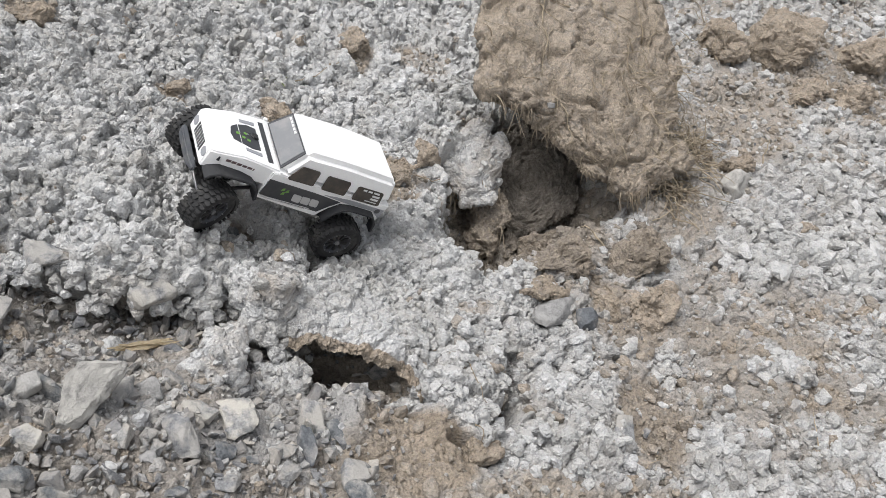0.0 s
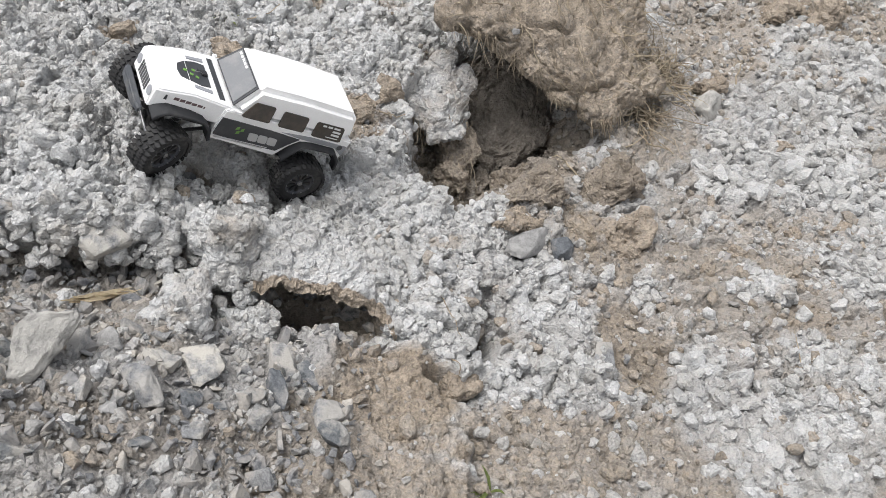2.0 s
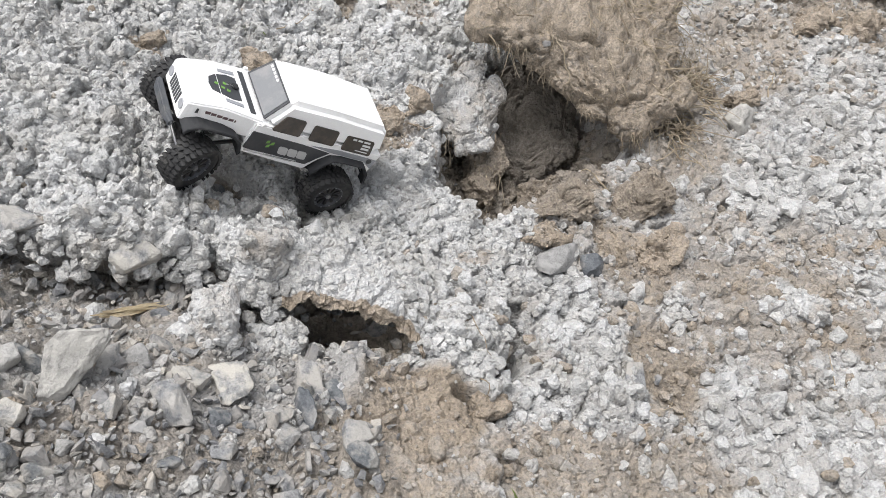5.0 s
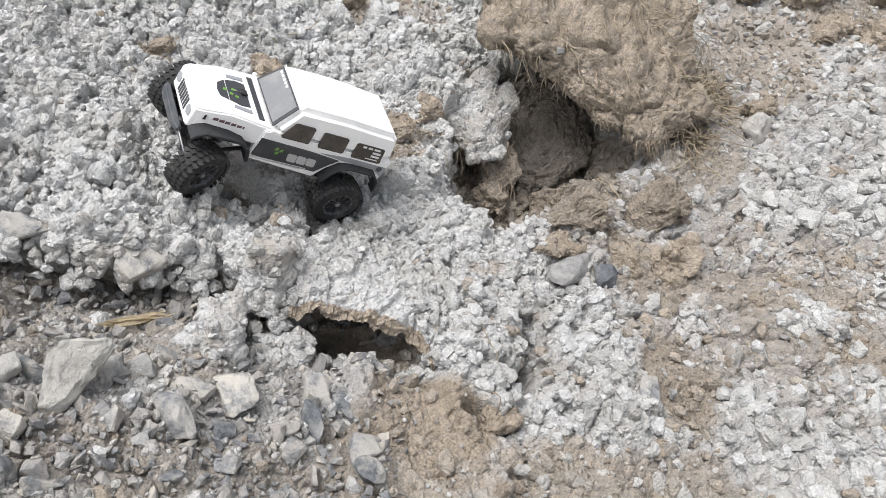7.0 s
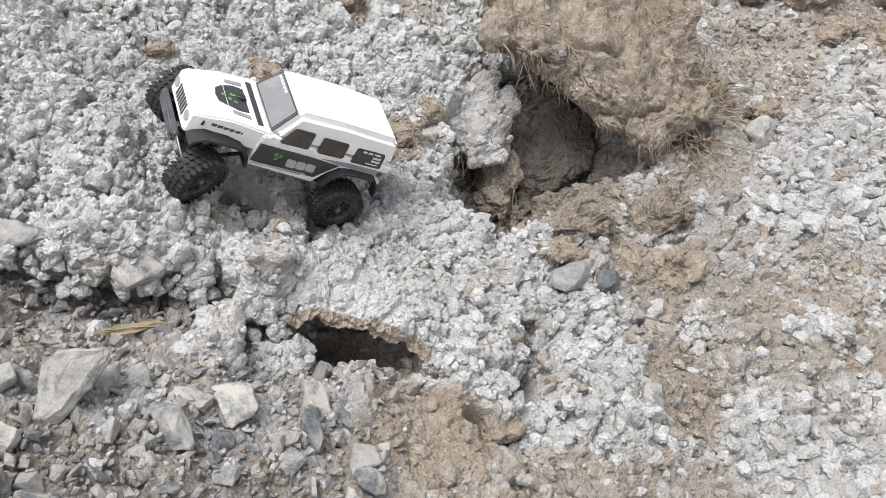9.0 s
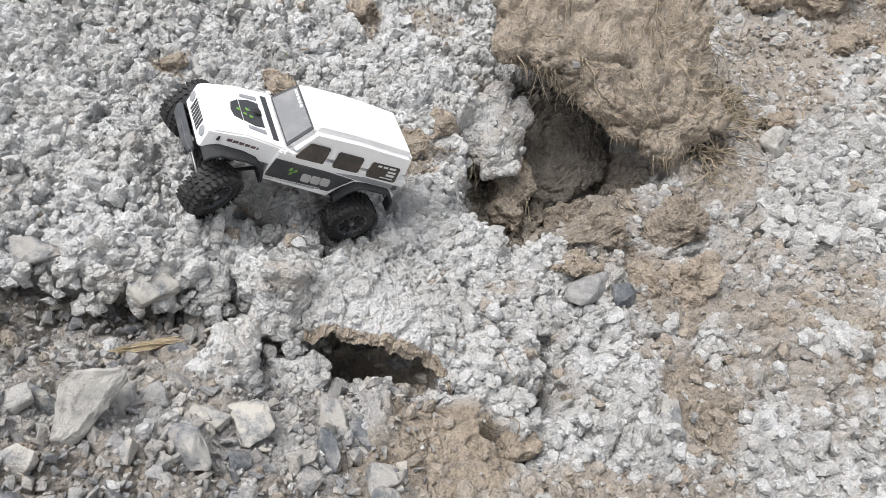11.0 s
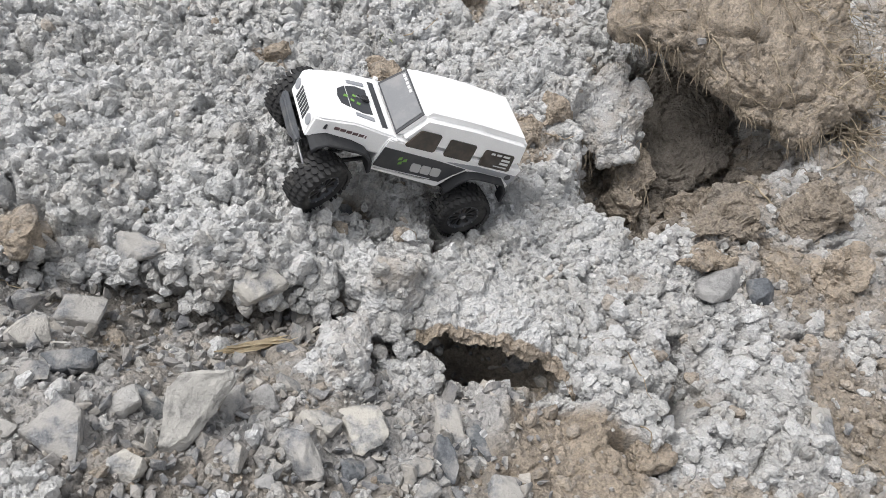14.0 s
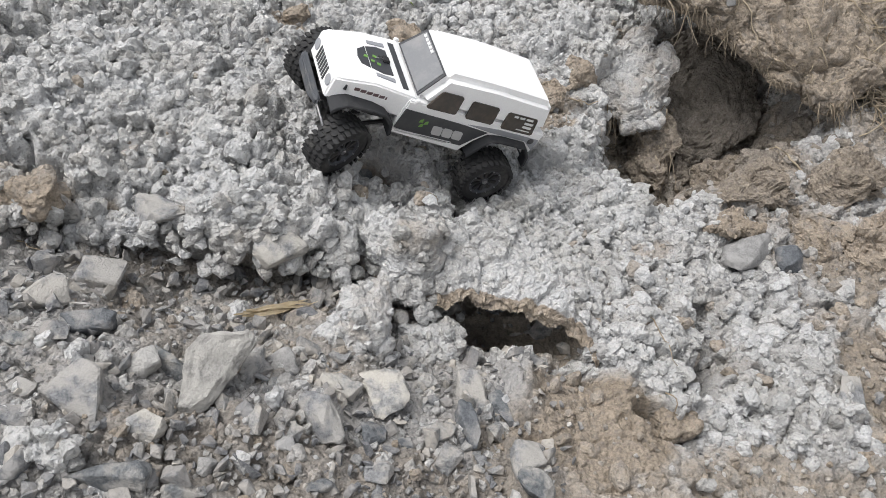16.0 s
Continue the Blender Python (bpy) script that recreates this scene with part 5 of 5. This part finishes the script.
# windscreen
screen = [(23.5, -29.5, 80.8), (23.5, 29.5, 80.8), (9.8, 26.5, 103.6), (9.8, -26.5, 103.6)]
sm = np.mean(screen, 0)
frame_plate = car_part("windscreen_frame", plate([tuple(sm + (np.array(p) - sm)) for p in screen], (1, 0, 0.6), 0.6), M_BAND, cabin, "dark windscreen surround")
car_part("windscreen", plate([tuple(sm + (np.array(p) - sm) * 0.9) for p in screen], (1, 0, 0.6), 1.0), M_SCREEN, frame_plate, "clear dusty windscreen")
for i in range(5):
    y = -22 + i * 4.6
    car_part("sticker", plate([(11.0, y, 101.8), (11.0, y + 3.4, 101.8), (12.2, y + 3.4, 99.8), (12.2, y, 99.8)], (1, 0, 0.6), 1.5), M_LIGHT, frame_plate, "pale sticker bar")
# bumpers and underside
car_part("front_bumper", hull_of([(92, s * 27, z) for s in (-1, 1) for z in (46, 54)] + [(99, s * 18, z) for s in (-1, 1) for z in (46, 54)] + [(95, s * 28, z) for s in (-1, 1) for z in (48, 52)], 1.4), M_SLATE, car, "dark grey front bumper", True)
car_part("skid_plate", hull_of([(97, s * 14, 47) for s in (-1, 1)] + [(90, s * 14, 36) for s in (-1, 1)] + [(88, s * 14, 46) for s in (-1, 1)], 0.8), M_BLACK, car)
car_part("rear_bumper", hull_of([(-104, s * 33, z) for s in (-1, 1) for z in (46, 55)] + [(-112, s * 27, z) for s in (-1, 1) for z in (47, 54)], 1.2), M_BLACK, car, "black rear bumper", True)
car_part("spare_carrier", prism([(16 * math.cos(t), 72 + 16 * math.sin(t)) for t in np.linspace(0, 6.28, 20, endpoint=False)], -112, -105, 1.0, "x", 1), M_BLACK, body)
for s in (-1, 1):
    car_part("chassis_rail", prism([(92, 50), (92, 46), (40, 42), (-40, 42), (-100, 48), (-100, 53), (-40, 48), (40, 48)], s * 14, s * 18, 0.5), M_BLACK, car, "black chassis rail")
car_part("gearbox", hull_of([(a, b, c) for a in (-20, 26) for b in (-15, 15) for c in (34, 50)], 3), M_BLACK, car)
car_part("fuel_cap", prism([(-97 + 3 * math.cos(t), 69 + 3 * math.sin(t)) for t in np.linspace(0, 6.28, 16, endpoint=False)], 35.5, 37.2, 0.3, "y", 1), M_BAND, body)
for x, dip in ((67, 4), (-75, 1)):
    ax = car_part("axle", rod((x + dip, -34, 26 + 2 * dip), (x, 34, 26 - dip), 4.2), M_BLACK, car, "black solid axle")
    car_part("differential", hull_of([(x + a, 4 + b, 26 + c) for a in (-9, 9) for b in (-8, 8) for c in (-8, 8)], 4), M_BLACK, ax, soft=True)
    for s in (-1, 1):
        car_part("link", rod((x, s * 20, 24), (math.copysign(16, x), s * 12, 38), 1.8), M_BLACK, ax)
        d = math.copysign(6, x)
        sh = car_part("shock", rod((x - d * 0.4, s * 24, 29), (x - d * 2.2, s * 22, 62), 2.2), M_BLACK, ax, "black coil shock")
        coil = [(x - d * (0.6 + 1.3 * t) + 3.4 * math.cos(t * 37), s * (24 - 1.5 * t) + 3.4 * math.sin(t * 37), 33 + 24 * t) for t in np.linspace(0, 1, 60)]
        car_part("spring", tube(coil, 0.6, 1.0, 5), M_STEEL, sh)
car_part("steering_rod", rod((78, -30, 28), (78, 30, 28), 1.5), M_STEEL, car)
car_part("servo", hull_of([(72 + a, -4 + b, 44 + c) for a in (-8, 8) for b in (-9, 9) for c in (-6, 6)], 1), M_BLACK, car)


# wheels
def lathe(profile, steps=40):
    """A (y, r) profile turned about the axle."""
    bm = bmesh.new()
    rings = [[bm.verts.new((r * math.cos(t), y, r * math.sin(t))) for y, r in profile] for t in np.linspace(0, 2 * math.pi, steps, endpoint=False)]
    n = len(profile)
    for a, b in zip(rings, rings[1:] + rings[:1]):
        for k in range(n):
            bm.faces.new((a[k], a[(k + 1) % n], b[(k + 1) % n], b[k]))
    return bm


def tyre_shape():
    bm = lathe([(-9, 15), (-10, 18), (-9.6, 21.5), (-8.2, 23.4), (-5, 24.2), (0, 24.4), (5, 24.2), (8.2, 23.4), (9.6, 21.5), (10, 18), (9, 15), (7, 14)], 44)
    g = np.random.default_rng(2)
    for i in range(30):
        for j, (y, w, wd) in enumerate(((-8.4, 4.6, 3.2), (-3.0, 3.9, 3.4), (2.8, 3.9, 3.4), (8.4, 4.6, 3.2))):
            t = 2 * math.pi * (i + 0.5 * (j % 2) + g.uniform(-0.1, 0.1)) / 30
            r0, r1 = (21.8, 25.2) if j in (0, 3) else (23.8, 26.0)
            vs = [bm.verts.new(((r * math.cos(t + a)), y + b + (0.6 if a > 0 else -0.6), r * math.sin(t + a))) for r in (r0, r1) for a, b in ((-wd / 52, -w / 2), (wd / 52, -w / 2), (wd / 52, w / 2), (-wd / 52, w / 2))]
            for q in ((0, 1, 5, 4), (1, 2, 6, 5), (2, 3, 7, 6), (3, 0, 4, 7), (4, 5, 6, 7)):
                bm.faces.new([vs[k] for k in q])
    return bm


def wheel(x, side, steer, drop=0.0):
    rim = car_part("wheel", lathe([(-7, 14.6), (-8, 15.4), (8, 15.4), (8.6, 15.0), (8.6, 13.6), (7.2, 13.2), (5.5, 12.4), (4.5, 4), (7, 3.6), (7, 0.8), (0, 0.8), (0, 10), (-6, 13.5)], 40), M_SLATE, car, "black eight-spoke wheel", True)
    car_part("tyre", tyre_shape(), M_TYRE, rim, "knobbly black rubber tyre dusted with marl")
    for k in range(10):
        t = 2 * math.pi * k / 10
        car_part("spoke", hull_of([(r * math.cos(t + a / r), y, r * math.sin(t + a / r)) for r, a0 in ((4, 0.9), (12.8, 1.6)) for a in (-a0, a0) for y in (4.6, 7.2)], 0.3, 1), M_BLACK, rim)
        car_part("bolt", prism([(13.9 * math.cos(t + 0.3) + 0.7 * math.cos(q), 13.9 * math.sin(t + 0.3) + 0.7 * math.sin(q)) for q in np.linspace(0, 6.28, 6, endpoint=False)], 8.2, 9.2), M_STEEL, rim)
    car_part("hub", prism([(2.6 * math.cos(q), 2.6 * math.sin(q)) for q in np.linspace(0, 6.28, 6, endpoint=False)], 6, 9, 0.4, "y", 1), M_STEEL, rim, "steel hub nut")
    rim.matrix_basis = Matrix.Translation(Vector((x, side * 39.5, 26 + drop)) * MM) @ Matrix.Rotation(radians(steer + (180 if side < 0 else 0)), 4, "Z")


wheel(67, 1, 26, -2)
wheel(74, -1, 26, 12)
wheel(-75, 1, 4, -3)
wheel(-75, -1, 0, -1)
